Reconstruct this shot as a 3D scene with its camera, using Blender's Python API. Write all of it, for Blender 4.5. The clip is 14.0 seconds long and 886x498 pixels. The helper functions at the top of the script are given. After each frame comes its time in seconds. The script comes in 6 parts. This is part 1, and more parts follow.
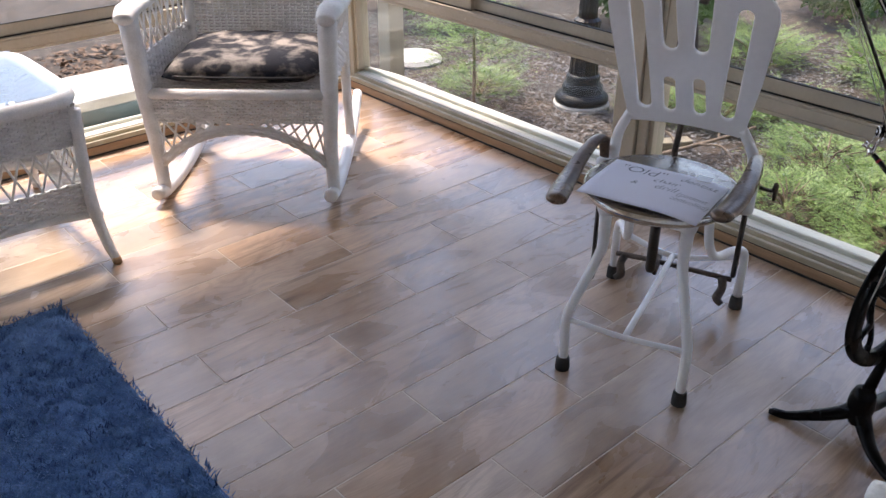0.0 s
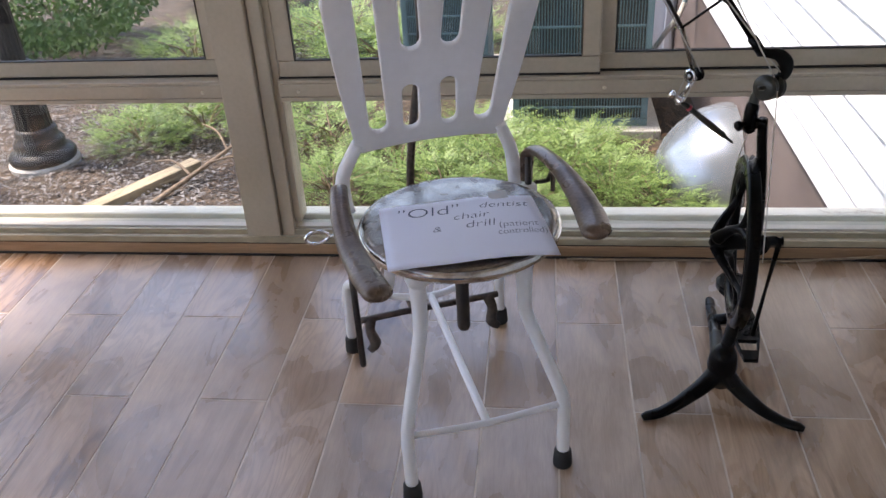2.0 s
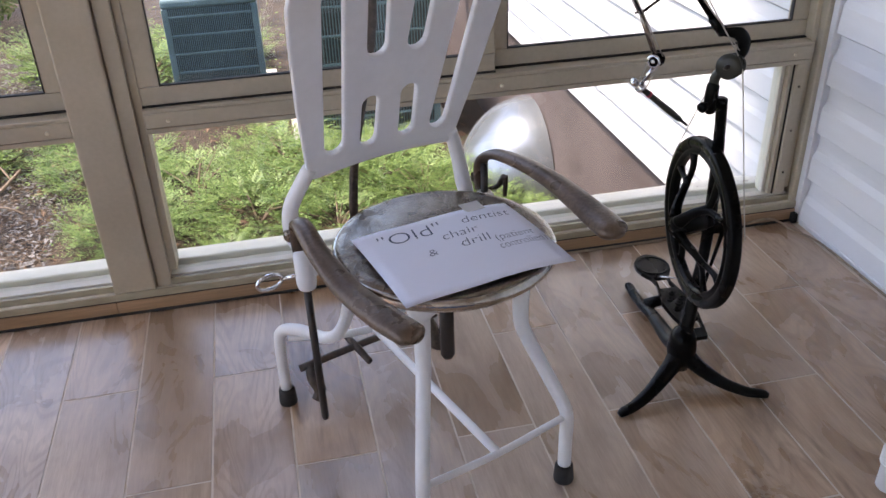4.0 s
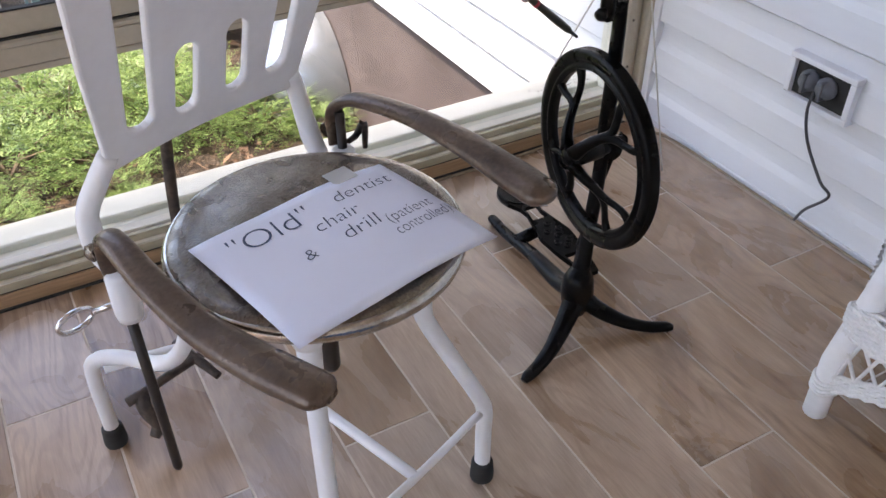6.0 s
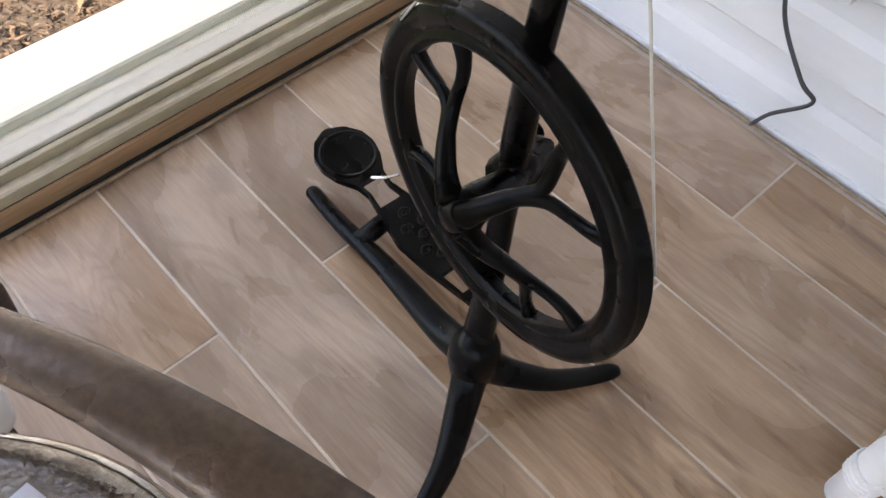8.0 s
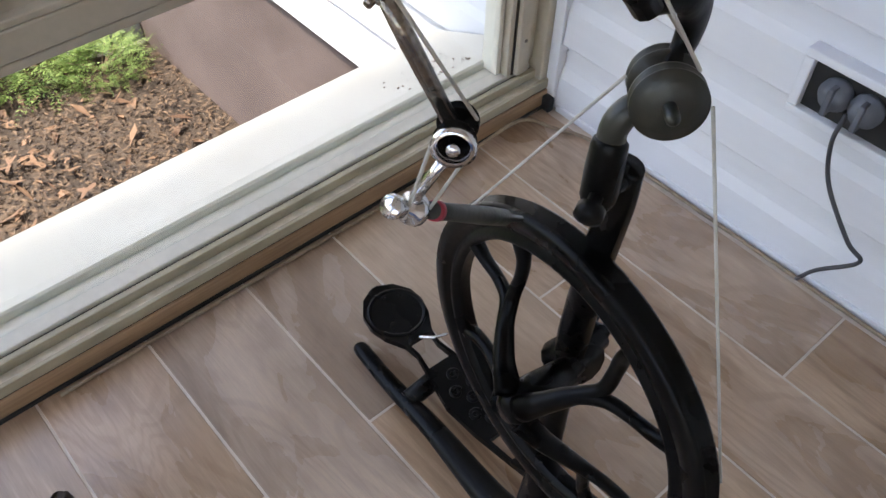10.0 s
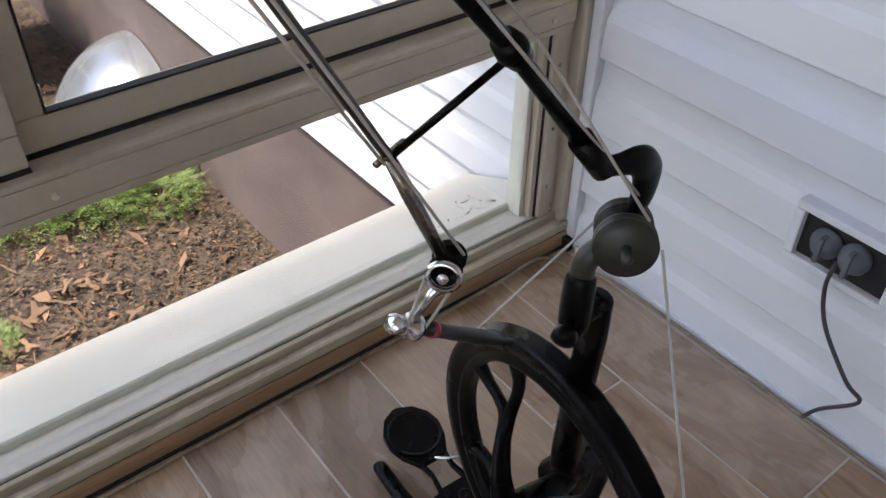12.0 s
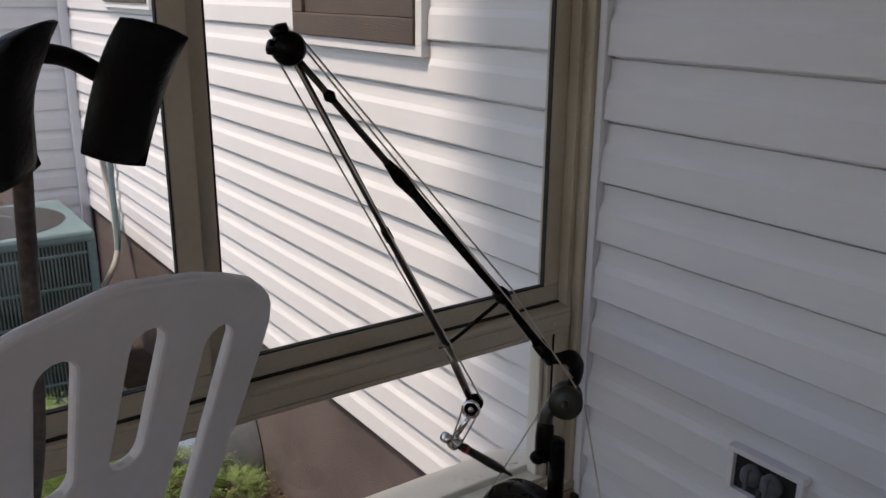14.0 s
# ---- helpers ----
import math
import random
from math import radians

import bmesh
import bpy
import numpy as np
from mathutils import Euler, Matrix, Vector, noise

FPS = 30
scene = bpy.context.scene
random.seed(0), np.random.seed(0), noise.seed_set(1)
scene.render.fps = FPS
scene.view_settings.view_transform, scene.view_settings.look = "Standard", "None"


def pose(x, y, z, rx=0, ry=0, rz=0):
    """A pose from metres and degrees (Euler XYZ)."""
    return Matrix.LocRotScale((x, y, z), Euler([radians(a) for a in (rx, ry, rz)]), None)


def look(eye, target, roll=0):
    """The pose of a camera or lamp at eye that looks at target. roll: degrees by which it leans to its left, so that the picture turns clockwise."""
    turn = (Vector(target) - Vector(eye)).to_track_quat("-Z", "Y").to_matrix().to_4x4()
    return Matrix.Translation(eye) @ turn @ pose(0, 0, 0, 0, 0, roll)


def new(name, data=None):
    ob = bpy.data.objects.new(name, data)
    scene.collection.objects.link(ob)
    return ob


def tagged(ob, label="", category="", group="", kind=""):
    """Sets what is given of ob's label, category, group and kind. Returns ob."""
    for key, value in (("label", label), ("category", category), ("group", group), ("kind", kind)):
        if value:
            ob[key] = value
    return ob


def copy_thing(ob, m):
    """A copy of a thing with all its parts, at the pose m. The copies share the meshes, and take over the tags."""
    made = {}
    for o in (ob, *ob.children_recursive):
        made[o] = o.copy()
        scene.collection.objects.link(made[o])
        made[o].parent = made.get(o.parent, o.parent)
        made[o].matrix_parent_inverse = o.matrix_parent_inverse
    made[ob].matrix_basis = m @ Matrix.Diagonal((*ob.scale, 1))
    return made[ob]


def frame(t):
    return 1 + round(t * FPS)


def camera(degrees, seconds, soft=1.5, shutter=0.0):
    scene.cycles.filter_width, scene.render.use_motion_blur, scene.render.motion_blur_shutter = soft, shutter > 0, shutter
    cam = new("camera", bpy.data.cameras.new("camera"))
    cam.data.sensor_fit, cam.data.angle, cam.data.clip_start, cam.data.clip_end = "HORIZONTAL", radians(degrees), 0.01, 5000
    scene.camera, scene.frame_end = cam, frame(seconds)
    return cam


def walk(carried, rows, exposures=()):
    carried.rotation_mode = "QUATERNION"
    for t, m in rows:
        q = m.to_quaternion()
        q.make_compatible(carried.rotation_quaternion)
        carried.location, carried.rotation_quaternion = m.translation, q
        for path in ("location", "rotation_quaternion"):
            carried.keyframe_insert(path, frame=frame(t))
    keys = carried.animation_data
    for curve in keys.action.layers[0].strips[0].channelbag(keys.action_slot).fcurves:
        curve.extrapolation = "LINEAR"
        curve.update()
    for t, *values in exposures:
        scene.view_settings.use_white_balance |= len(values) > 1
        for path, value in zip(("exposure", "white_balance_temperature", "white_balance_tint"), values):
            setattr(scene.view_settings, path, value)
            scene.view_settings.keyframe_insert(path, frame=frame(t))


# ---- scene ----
cam = camera(54.8, 14.0)
PATH = [
    (0, (1.423, 0.087, 1.322), (0.113, 1.232, 0.336), -0.2),
    (0.5, (1.275, 0.158, 1.189), (0.227, 1.525, 0.172), -2.6),
    (1, (1.001, 0.19, 1.166), (0.356, 1.733, 0.069), 1.6),
    (1.5, (0.758, 0.215, 1.178), (0.424, 1.837, 0.056), -2.3),
    (2, (0.555, 0.332, 1.193), (0.324, 2.043, 0.183), -3.4),
    (2.2, (0.492, 0.399, 1.202), (0.311, 2.162, 0.275), -3.2),
    (4.3, (0.145, 0.501, 1.13), (0.557, 2.151, 0.076), -1.4),
    (4.5, (0.134, 0.511, 1.113), (0.58, 2.082, -0.043), -0.5),
    (5, (0.156, 0.501, 1.095), (0.712, 1.938, -0.179), 1.9),
    (5.5, (0.153, 0.592, 1.111), (0.802, 1.988, -0.166), 2.2),
    (6, (0.144, 0.858, 1.08), (0.913, 2.238, -0.146), -0.1),
    (6.5, (0.176, 1.033, 1.06), (1.167, 2.115, -0.3), 0.4),
    (7, (0.352, 1.226, 1.011), (1.417, 2.18, -0.387), 3.8),
    (7.5, (0.511, 1.377, 0.94), (1.435, 2.266, -0.596), 4.6),
    (7.7, (0.56, 1.45, 0.92), (1.378, 2.23, -0.729), 4.5),
    (9.8, (0.603, 1.555, 0.937), (1.438, 2.385, -0.68), 3.9),
    (10, (0.59, 1.542, 0.968), (1.484, 2.517, -0.533), 1.8),
    (10.5, (0.572, 1.528, 0.979), (1.51, 2.674, -0.364), 0.6),
    (11, (0.582, 1.538, 0.964), (1.508, 2.691, -0.382), 0.6),
    (11.5, (0.586, 1.53, 0.977), (1.515, 2.686, -0.365), 0.9),
    (12, (0.563, 1.469, 1.029), (1.523, 2.674, -0.246), 0.9),
    (12.5, (0.486, 1.353, 1.109), (1.545, 2.741, 0.133), 0.5),
    (13, (0.365, 1.249, 1.176), (1.464, 2.759, 0.461), 0.6),
    (13.5, (0.258, 1.1, 1.191), (1.367, 2.681, 0.67), 0.4),
    (14, (0.24, 1.033, 1.17), (1.344, 2.597, 0.592), 0.5),
]
EXPOSURES = [(0.0, 1.86, 7200, 24), (0.5, 1.95, 7200, 24), (1.0, 2.2, 7300, 24), (2.0, 2.1, 7400, 25), (4.5, 2.2, 7500, 27), (5.0, 2.58, 7600, 27), (5.5, 2.68, 7700, 26), (6.0, 2.42, 7700, 26), (6.5, 2.4, 7700, 26), (7.0, 2.78, 7900, 26), (7.5, 2.85, 8200, 25), (9.8, 2.85, 8000, 22), (10.0, 2.45, 7500, 22), (10.5, 2.1, 7400, 23), (11.0, 2.12, 7500, 23), (11.5, 2.25, 7600, 23), (12.0, 2.05, 7600, 24), (12.5, 1.1, 7700, 24), (14.0, 0.78, 7900, 26)]
walk(cam, [(t, look(eye, target, roll)) for t, eye, target, roll in PATH], EXPOSURES)

# world, sun, exposure
world = bpy.data.worlds.new("sky_world")
scene.world = world
world.use_nodes = True
sky = world.node_tree.nodes.new("ShaderNodeTexSky")
sky.sky_type, sky.sun_disc = "NISHITA", False
sky.sun_elevation, sky.sun_rotation = radians(63), radians(-80)
world.node_tree.links.new(sky.outputs[0], world.node_tree.nodes["Background"].inputs[0])
world.node_tree.nodes["Background"].inputs[1].default_value = 0.15
sun = new("sun", bpy.data.lights.new("sun", "SUN"))
sun.data.energy, sun.data.angle, sun.data.color = 2.5, radians(9), (1.0, 0.95, 0.87)
sun.matrix_world = look((-9.5, 1.6, 19.5), (0, 0, 0))

# ---- materials ----


def rgb(c):
    return (*c, 1.0)


def mat(name, base, second=None, scale=8.0, rough=0.6, metal=0.0, bump=0.0, bump_scale=60.0, stretch=(1, 1, 1),
        contrast=(0.35, 0.65), fine=0.0, rough_var=0.0, rand=0.0, specular=0.5, coords="Object", coat=0.0):
    """Two-scale procedural surface: large blotches between base and second, fine grain, bump, gloss variation."""
    m = bpy.data.materials.new(name)
    m.use_nodes = True
    nt = m.node_tree
    n, l = nt.nodes, nt.links
    b = n["Principled BSDF"]
    b.inputs["Metallic"].default_value = metal
    b.inputs["Roughness"].default_value = rough
    b.inputs["Specular IOR Level"].default_value = specular
    b.inputs["Coat Weight"].default_value = coat
    tc, mp = n.new("ShaderNodeTexCoord"), n.new("ShaderNodeMapping")
    l.new(tc.outputs[coords], mp.inputs[0])
    mp.inputs["Scale"].default_value = stretch
    info = n.new("ShaderNodeObjectInfo")
    if rand:
        add = n.new("ShaderNodeVectorMath")
        add.operation = "SCALE"
        comb = n.new("ShaderNodeCombineXYZ")
        for k in range(3):
            l.new(info.outputs["Random"], comb.inputs[k])
        l.new(comb.outputs[0], add.inputs[0])
        add.inputs["Scale"].default_value = 37.0
        l.new(add.outputs[0], mp.inputs["Location"])
    no = n.new("ShaderNodeTexNoise")
    no.inputs["Scale"].default_value, no.inputs["Detail"].default_value = scale, 6.0
    l.new(mp.outputs[0], no.inputs["Vector"])
    ramp = n.new("ShaderNodeValToRGB")
    ramp.color_ramp.elements[0].position, ramp.color_ramp.elements[1].position = contrast
    ramp.color_ramp.elements[0].color, ramp.color_ramp.elements[1].color = rgb(base), rgb(second or base)
    l.new(no.outputs["Fac"], ramp.inputs[0])
    out = ramp.outputs[0]
    fn = n.new("ShaderNodeTexNoise")
    fn.inputs["Scale"].default_value, fn.inputs["Detail"].default_value = bump_scale, 4.0
    l.new(mp.outputs[0], fn.inputs["Vector"])
    if fine:
        hs = n.new("ShaderNodeHueSaturation")
        mr = n.new("ShaderNodeMapRange")
        mr.inputs["From Min"].default_value, mr.inputs["From Max"].default_value = 0.3, 0.7
        mr.inputs["To Min"].default_value, mr.inputs["To Max"].default_value = 1 - fine, 1 + fine
        l.new(fn.outputs["Fac"], mr.inputs[0])
        l.new(mr.outputs[0], hs.inputs["Value"])
        l.new(out, hs.inputs["Color"])
        out = hs.outputs[0]
    if rand:
        hs = n.new("ShaderNodeHueSaturation")
        mr = n.new("ShaderNodeMapRange")
        mr.inputs["To Min"].default_value, mr.inputs["To Max"].default_value = 1 - rand, 1 + rand
        l.new(info.outputs["Random"], mr.inputs[0])
        l.new(mr.outputs[0], hs.inputs["Value"])
        l.new(out, hs.inputs["Color"])
        out = hs.outputs[0]
    l.new(out, b.inputs["Base Color"])
    if rough_var:
        mr = n.new("ShaderNodeMapRange")
        mr.inputs["From Min"].default_value, mr.inputs["From Max"].default_value = 0.3, 0.7
        mr.inputs["To Min"].default_value, mr.inputs["To Max"].default_value = max(0, rough - rough_var), min(1, rough + rough_var)
        l.new(no.outputs["Fac"], mr.inputs[0])
        l.new(mr.outputs[0], b.inputs["Roughness"])
    if bump:
        bp = n.new("ShaderNodeBump")
        bp.inputs["Strength"].default_value, bp.inputs["Distance"].default_value = bump, 0.003
        l.new(fn.outputs["Fac"], bp.inputs["Height"])
        l.new(bp.outputs[0], b.inputs["Normal"])
    return m


def tile_mat():
    """Wood-look porcelain: each plank has its own tone, soft clouds, fine grain lines and some dark veins."""
    m = bpy.data.materials.new("wood_look_tile")
    m.use_nodes = True
    n, l = m.node_tree.nodes, m.node_tree.links
    b = n["Principled BSDF"]
    tc, info = n.new("ShaderNodeTexCoord"), n.new("ShaderNodeObjectInfo")
    comb, sc, add = n.new("ShaderNodeCombineXYZ"), n.new("ShaderNodeVectorMath"), n.new("ShaderNodeVectorMath")
    for k in range(3):
        l.new(info.outputs["Random"], comb.inputs[k])
    sc.operation = "SCALE"
    sc.inputs["Scale"].default_value = 53.0
    l.new(comb.outputs[0], sc.inputs[0])
    l.new(tc.outputs["Object"], add.inputs[0])
    l.new(sc.outputs[0], add.inputs[1])

    def layer(stretch, scale, detail, distort, lo, hi, dark, light):
        mp, no, rp = n.new("ShaderNodeMapping"), n.new("ShaderNodeTexNoise"), n.new("ShaderNodeValToRGB")
        mp.inputs["Scale"].default_value = stretch
        l.new(add.outputs[0], mp.inputs[0])
        no.inputs["Scale"].default_value, no.inputs["Detail"].default_value, no.inputs["Distortion"].default_value = scale, detail, distort
        l.new(mp.outputs[0], no.inputs["Vector"])
        l.new(no.outputs["Fac"], rp.inputs[0])
        e = rp.color_ramp.elements
        e[0].position, e[1].position, e[0].color, e[1].color = lo, hi, rgb(dark), rgb(light)
        return rp, no

    def mult(a, c, f=1.0):
        mx = n.new("ShaderNodeMix")
        mx.data_type, mx.blend_type = "RGBA", "MULTIPLY"
        mx.inputs["Factor"].default_value = f
        l.new(a, mx.inputs["A"])
        l.new(c, mx.inputs["B"])
        return mx.outputs["Result"], mx
    cloud, cn = layer((2.2, 1.0, 1), 3.6, 6, 0.8, 0.30, 0.70, (0.29, 0.182, 0.112), (0.545, 0.395, 0.275))
    grain, gn = layer((11, 0.8, 1), 7.0, 9, 1.6, 0.36, 0.62, (0.86, 0.84, 0.82), (1.05, 1.05, 1.05))
    vein, vn = layer((4.2, 0.42, 1), 3.4, 5, 2.4, 0.35, 0.49, (0.40, 0.33, 0.28), (1, 1, 1))
    swirl, sn = layer((2.0, 0.55, 1), 6.0, 3, 3.0, 0.30, 0.62, (0.80, 0.77, 0.75), (1, 1, 1))
    out, _ = mult(cloud.outputs[0], grain.outputs[0], 0.55)
    fibre, fb = layer((30, 2.0, 1), 14.0, 6, 0.8, 0.34, 0.64, (0.84, 0.82, 0.80), (1.06, 1.06, 1.06))
    out, _ = mult(out, swirl.outputs[0], 0.2)
    out, _ = mult(out, fibre.outputs[0], 0.6)
    # growth rings: contour lines of a broad stretched noise
    rings, rn = layer((3.0, 0.62, 1), 2.6, 2, 0.7, 0.0, 1.0, (0, 0, 0), (1, 1, 1))
    wide, wave = n.new("ShaderNodeMath"), n.new("ShaderNodeMath")
    wide.operation, wave.operation = "MULTIPLY", "SINE"
    wide.inputs[1].default_value = 105.0
    l.new(rn.outputs["Fac"], wide.inputs[0])
    l.new(wide.outputs[0], wave.inputs[0])
    line = n.new("ShaderNodeValToRGB")
    line.color_ramp.elements[0].position, line.color_ramp.elements[1].position = 0.0, 0.75
    line.color_ramp.elements[0].color, line.color_ramp.elements[1].color = rgb((1.03, 1.03, 1.03)), rgb((0.76, 0.72, 0.69))
    l.new(wave.outputs[0], line.inputs[0])
    out, ring_mix = mult(out, line.outputs[0])
    shy = n.new("ShaderNodeMapRange")
    shy.inputs["From Min"].default_value, shy.inputs["From Max"].default_value = 0.25, 0.95
    shy.inputs["To Min"].default_value, shy.inputs["To Max"].default_value = 0.05, 0.75
    l.new(info.outputs["Random"], shy.inputs[0])
    l.new(shy.outputs[0], ring_mix.inputs["Factor"])
    out, mx = mult(out, vein.outputs[0])
    pick, gt = n.new("ShaderNodeMath"), n.new("ShaderNodeMapRange")
    pick.operation = "FRACT"
    big = n.new("ShaderNodeMath")
    big.operation = "MULTIPLY"
    l.new(info.outputs["Random"], big.inputs[0])
    big.inputs[1].default_value = 17.3
    l.new(big.outputs[0], pick.inputs[0])
    gt.inputs["From Min"].default_value, gt.inputs["From Max"].default_value = 0.66, 0.92
    gt.inputs["To Max"].default_value = 0.85
    l.new(pick.outputs[0], gt.inputs[0])
    l.new(gt.outputs[0], mx.inputs["Factor"])
    hs, mr = n.new("ShaderNodeHueSaturation"), n.new("ShaderNodeMapRange")
    mr.inputs["To Min"].default_value, mr.inputs["To Max"].default_value = 0.84, 1.20
    l.new(info.outputs["Random"], mr.inputs[0])
    l.new(mr.outputs[0], hs.inputs["Value"])
    ms = n.new("ShaderNodeMapRange")
    ms.inputs["To Min"].default_value, ms.inputs["To Max"].default_value = 0.75, 1.15
    l.new(pick.outputs[0], ms.inputs[0])
    l.new(ms.outputs[0], hs.inputs["Saturation"])
    l.new(out, hs.inputs["Color"])
    l.new(hs.outputs[0], b.inputs["Base Color"])
    rr = n.new("ShaderNodeMapRange")
    rr.inputs["From Min"].default_value, rr.inputs["From Max"].default_value = 0.3, 0.7
    rr.inputs["To Min"].default_value, rr.inputs["To Max"].default_value = 0.20, 0.38
    b.inputs["Specular IOR Level"].default_value = 0.75
    b.inputs["Coat Weight"].default_value, b.inputs["Coat Roughness"].default_value = 0.42, 0.22
    l.new(cn.outputs["Fac"], rr.inputs[0])
    l.new(rr.outputs[0], b.inputs["Roughness"])
    bp = n.new("ShaderNodeBump")
    bp.inputs["Strength"].default_value, bp.inputs["Distance"].default_value = 0.15, 0.002
    l.new(gn.outputs["Fac"], bp.inputs["Height"])
    l.new(bp.outputs[0], b.inputs["Normal"])
    return m


def leaf_mat(name, a, b, rough=0.6, trans=0.25):
    """Colour that differs from piece to piece within one mesh."""
    m = bpy.data.materials.new(name)
    m.use_nodes = True
    n, l = m.node_tree.nodes, m.node_tree.links
    p = n["Principled BSDF"]
    p.inputs["Roughness"].default_value = rough
    geo, ramp = n.new("ShaderNodeNewGeometry"), n.new("ShaderNodeValToRGB")
    ramp.color_ramp.elements[0].color, ramp.color_ramp.elements[1].color = rgb(a), rgb(b)
    l.new(geo.outputs["Random Per Island"], ramp.inputs[0])
    l.new(ramp.outputs[0], p.inputs["Base Color"])
    if trans:
        t, mix = n.new("ShaderNodeBsdfTranslucent"), n.new("ShaderNodeMixShader")
        l.new(ramp.outputs[0], t.inputs[0])
        mix.inputs[0].default_value = trans
        l.new(p.outputs[0], mix.inputs[1])
        l.new(t.outputs[0], mix.inputs[2])
        l.new(mix.outputs[0], n["Material Output"].inputs[0])
    return m


def glass_mat(name, tint=(0.94, 0.97, 0.96), gloss=0.09):
    m = bpy.data.materials.new(name)
    m.use_nodes = True
    n, l = m.node_tree.nodes, m.node_tree.links
    n.remove(n["Principled BSDF"])
    t, g, mix, fr = n.new("ShaderNodeBsdfTransparent"), n.new("ShaderNodeBsdfGlossy"), n.new("ShaderNodeMixShader"), n.new("ShaderNodeLayerWeight")
    t.inputs[0].default_value = rgb(tint)
    g.inputs["Roughness"].default_value = 0.02
    fr.inputs["Blend"].default_value = 0.5
    pw, ad = n.new("ShaderNodeMath"), n.new("ShaderNodeMath")
    pw.operation, ad.operation = "POWER", "MULTIPLY_ADD"
    l.new(fr.outputs["Facing"], pw.inputs[0])
    pw.inputs[1].default_value = 4.0
    l.new(pw.outputs[0], ad.inputs[0])
    ad.inputs[1].default_value, ad.inputs[2].default_value = 0.8, gloss * 0.4
    l.new(ad.outputs[0], mix.inputs[0])
    l.new(t.outputs[0], mix.inputs[1])
    l.new(g.outputs[0], mix.inputs[2])
    l.new(mix.outputs[0], n["Material Output"].inputs[0])
    return m


M_TILE = tile_mat()
M_GROUT = mat("grout", (0.68, 0.59, 0.50), (0.56, 0.48, 0.40), 20, 0.9, bump=0.3, bump_scale=200)
M_SIDING = mat("vinyl_siding", (0.72, 0.73, 0.755), (0.67, 0.68, 0.705), 3, 0.55, bump=0.12, bump_scale=50, stretch=(1, 0.15, 1), fine=0.02)
M_TRIM = mat("almond_aluminium", (0.49, 0.43, 0.33), (0.42, 0.365, 0.275), 5, 0.45, bump=0.05, bump_scale=90, fine=0.04)
M_TRACK = mat("weathered_track", (0.66, 0.61, 0.49), (0.50, 0.45, 0.34), 14, 0.5, bump=0.2, fine=0.15)
M_SILL = mat("white_sill_paint", (0.66, 0.63, 0.54), (0.59, 0.56, 0.47), 5, 0.5, bump=0.12, bump_scale=80, fine=0.04)
M_OLIVE = mat("dull_olive_track", (0.44, 0.39, 0.28), (0.33, 0.29, 0.20), 12, 0.5, bump=0.15, fine=0.15, stretch=(0.3, 1, 1))
# black of the glazing seals, also used to paint shade in narrow gaps
M_SHADOWGAP = mat("dark_seal_and_gap_shade", (0.012, 0.011, 0.010), (0.025, 0.022, 0.018), 40, 0.8)
M_KICK = mat("stained_base_wood", (0.43, 0.27, 0.155), (0.29, 0.175, 0.095), 6, 0.6, bump=0.3, bump_scale=40, stretch=(0.3, 6, 6), fine=0.15)
M_GLASS = glass_mat("window_glass")
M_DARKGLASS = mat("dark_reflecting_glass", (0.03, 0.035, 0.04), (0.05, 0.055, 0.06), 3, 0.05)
M_WHITE = mat("white_enamel_paint", (0.80, 0.81, 0.83), (0.74, 0.75, 0.77), 7, 0.38, bump=0.08, bump_scale=70, fine=0.02)
M_WICKER = mat("white_painted_wicker", (0.78, 0.78, 0.78), (0.66, 0.66, 0.65), 18, 0.5, bump=0.4, bump_scale=220, fine=0.08)
M_IRON = mat("black_cast_iron", (0.0018, 0.0018, 0.002), (0.0042, 0.0042, 0.0042), 12, 0.28, bump=0.10, bump_scale=120, rough_var=0.06, specular=0.11)
M_LAMP = mat("black_satin_paint", (0.006, 0.006, 0.007), (0.010, 0.010, 0.010), 4, 0.42, specular=0.3)
M_RUBBER = mat("black_rubber", (0.012, 0.012, 0.013), (0.02, 0.02, 0.02), 30, 0.75, bump=0.2)
M_WALL = mat("plain_wall_paint", (0.72, 0.71, 0.68), (0.68, 0.67, 0.64), 3, 0.8, bump=0.1)
M_GROUND = mat("mulch_soil", (0.028, 0.021, 0.016), (0.075, 0.055, 0.04), 9, 0.95, bump=0.9, bump_scale=40, fine=0.35)
M_FOUND = mat("brown_foundation_paint", (0.125, 0.096, 0.090), (0.085, 0.064, 0.060), 3, 0.8, bump=0.3, bump_scale=60, fine=0.10)
M_RUG = mat("blue_shag", (0.02, 0.075, 0.19), (0.07, 0.17, 0.36), 30, 0.95, bump=1.0, bump_scale=300, fine=0.3)

M_STEEL = mat("worn_nickel_plate", (0.31, 0.28, 0.245), (0.165, 0.135, 0.11), 34, 0.23, metal=0.95, bump=0.22, bump_scale=300, rough_var=0.10, fine=0.30, contrast=(0.28, 0.72))
M_RIM = mat("polished_worn_rim", (0.62, 0.60, 0.56), (0.26, 0.21, 0.16), 22, 0.16, metal=1.0, bump=0.12, bump_scale=200, rough_var=0.08, fine=0.15, contrast=(0.48, 0.75))
M_ARM = mat("tarnished_brown_plate", (0.165, 0.115, 0.082), (0.090, 0.062, 0.048), 16, 0.30, metal=0.45, bump=0.22, bump_scale=170, rough_var=0.12, fine=0.22, contrast=(0.3, 0.7))
M_RUST = mat("rusty_iron", (0.10, 0.075, 0.06), (0.05, 0.04, 0.035), 30, 0.6, metal=0.4, bump=0.4, bump_scale=150, fine=0.3)
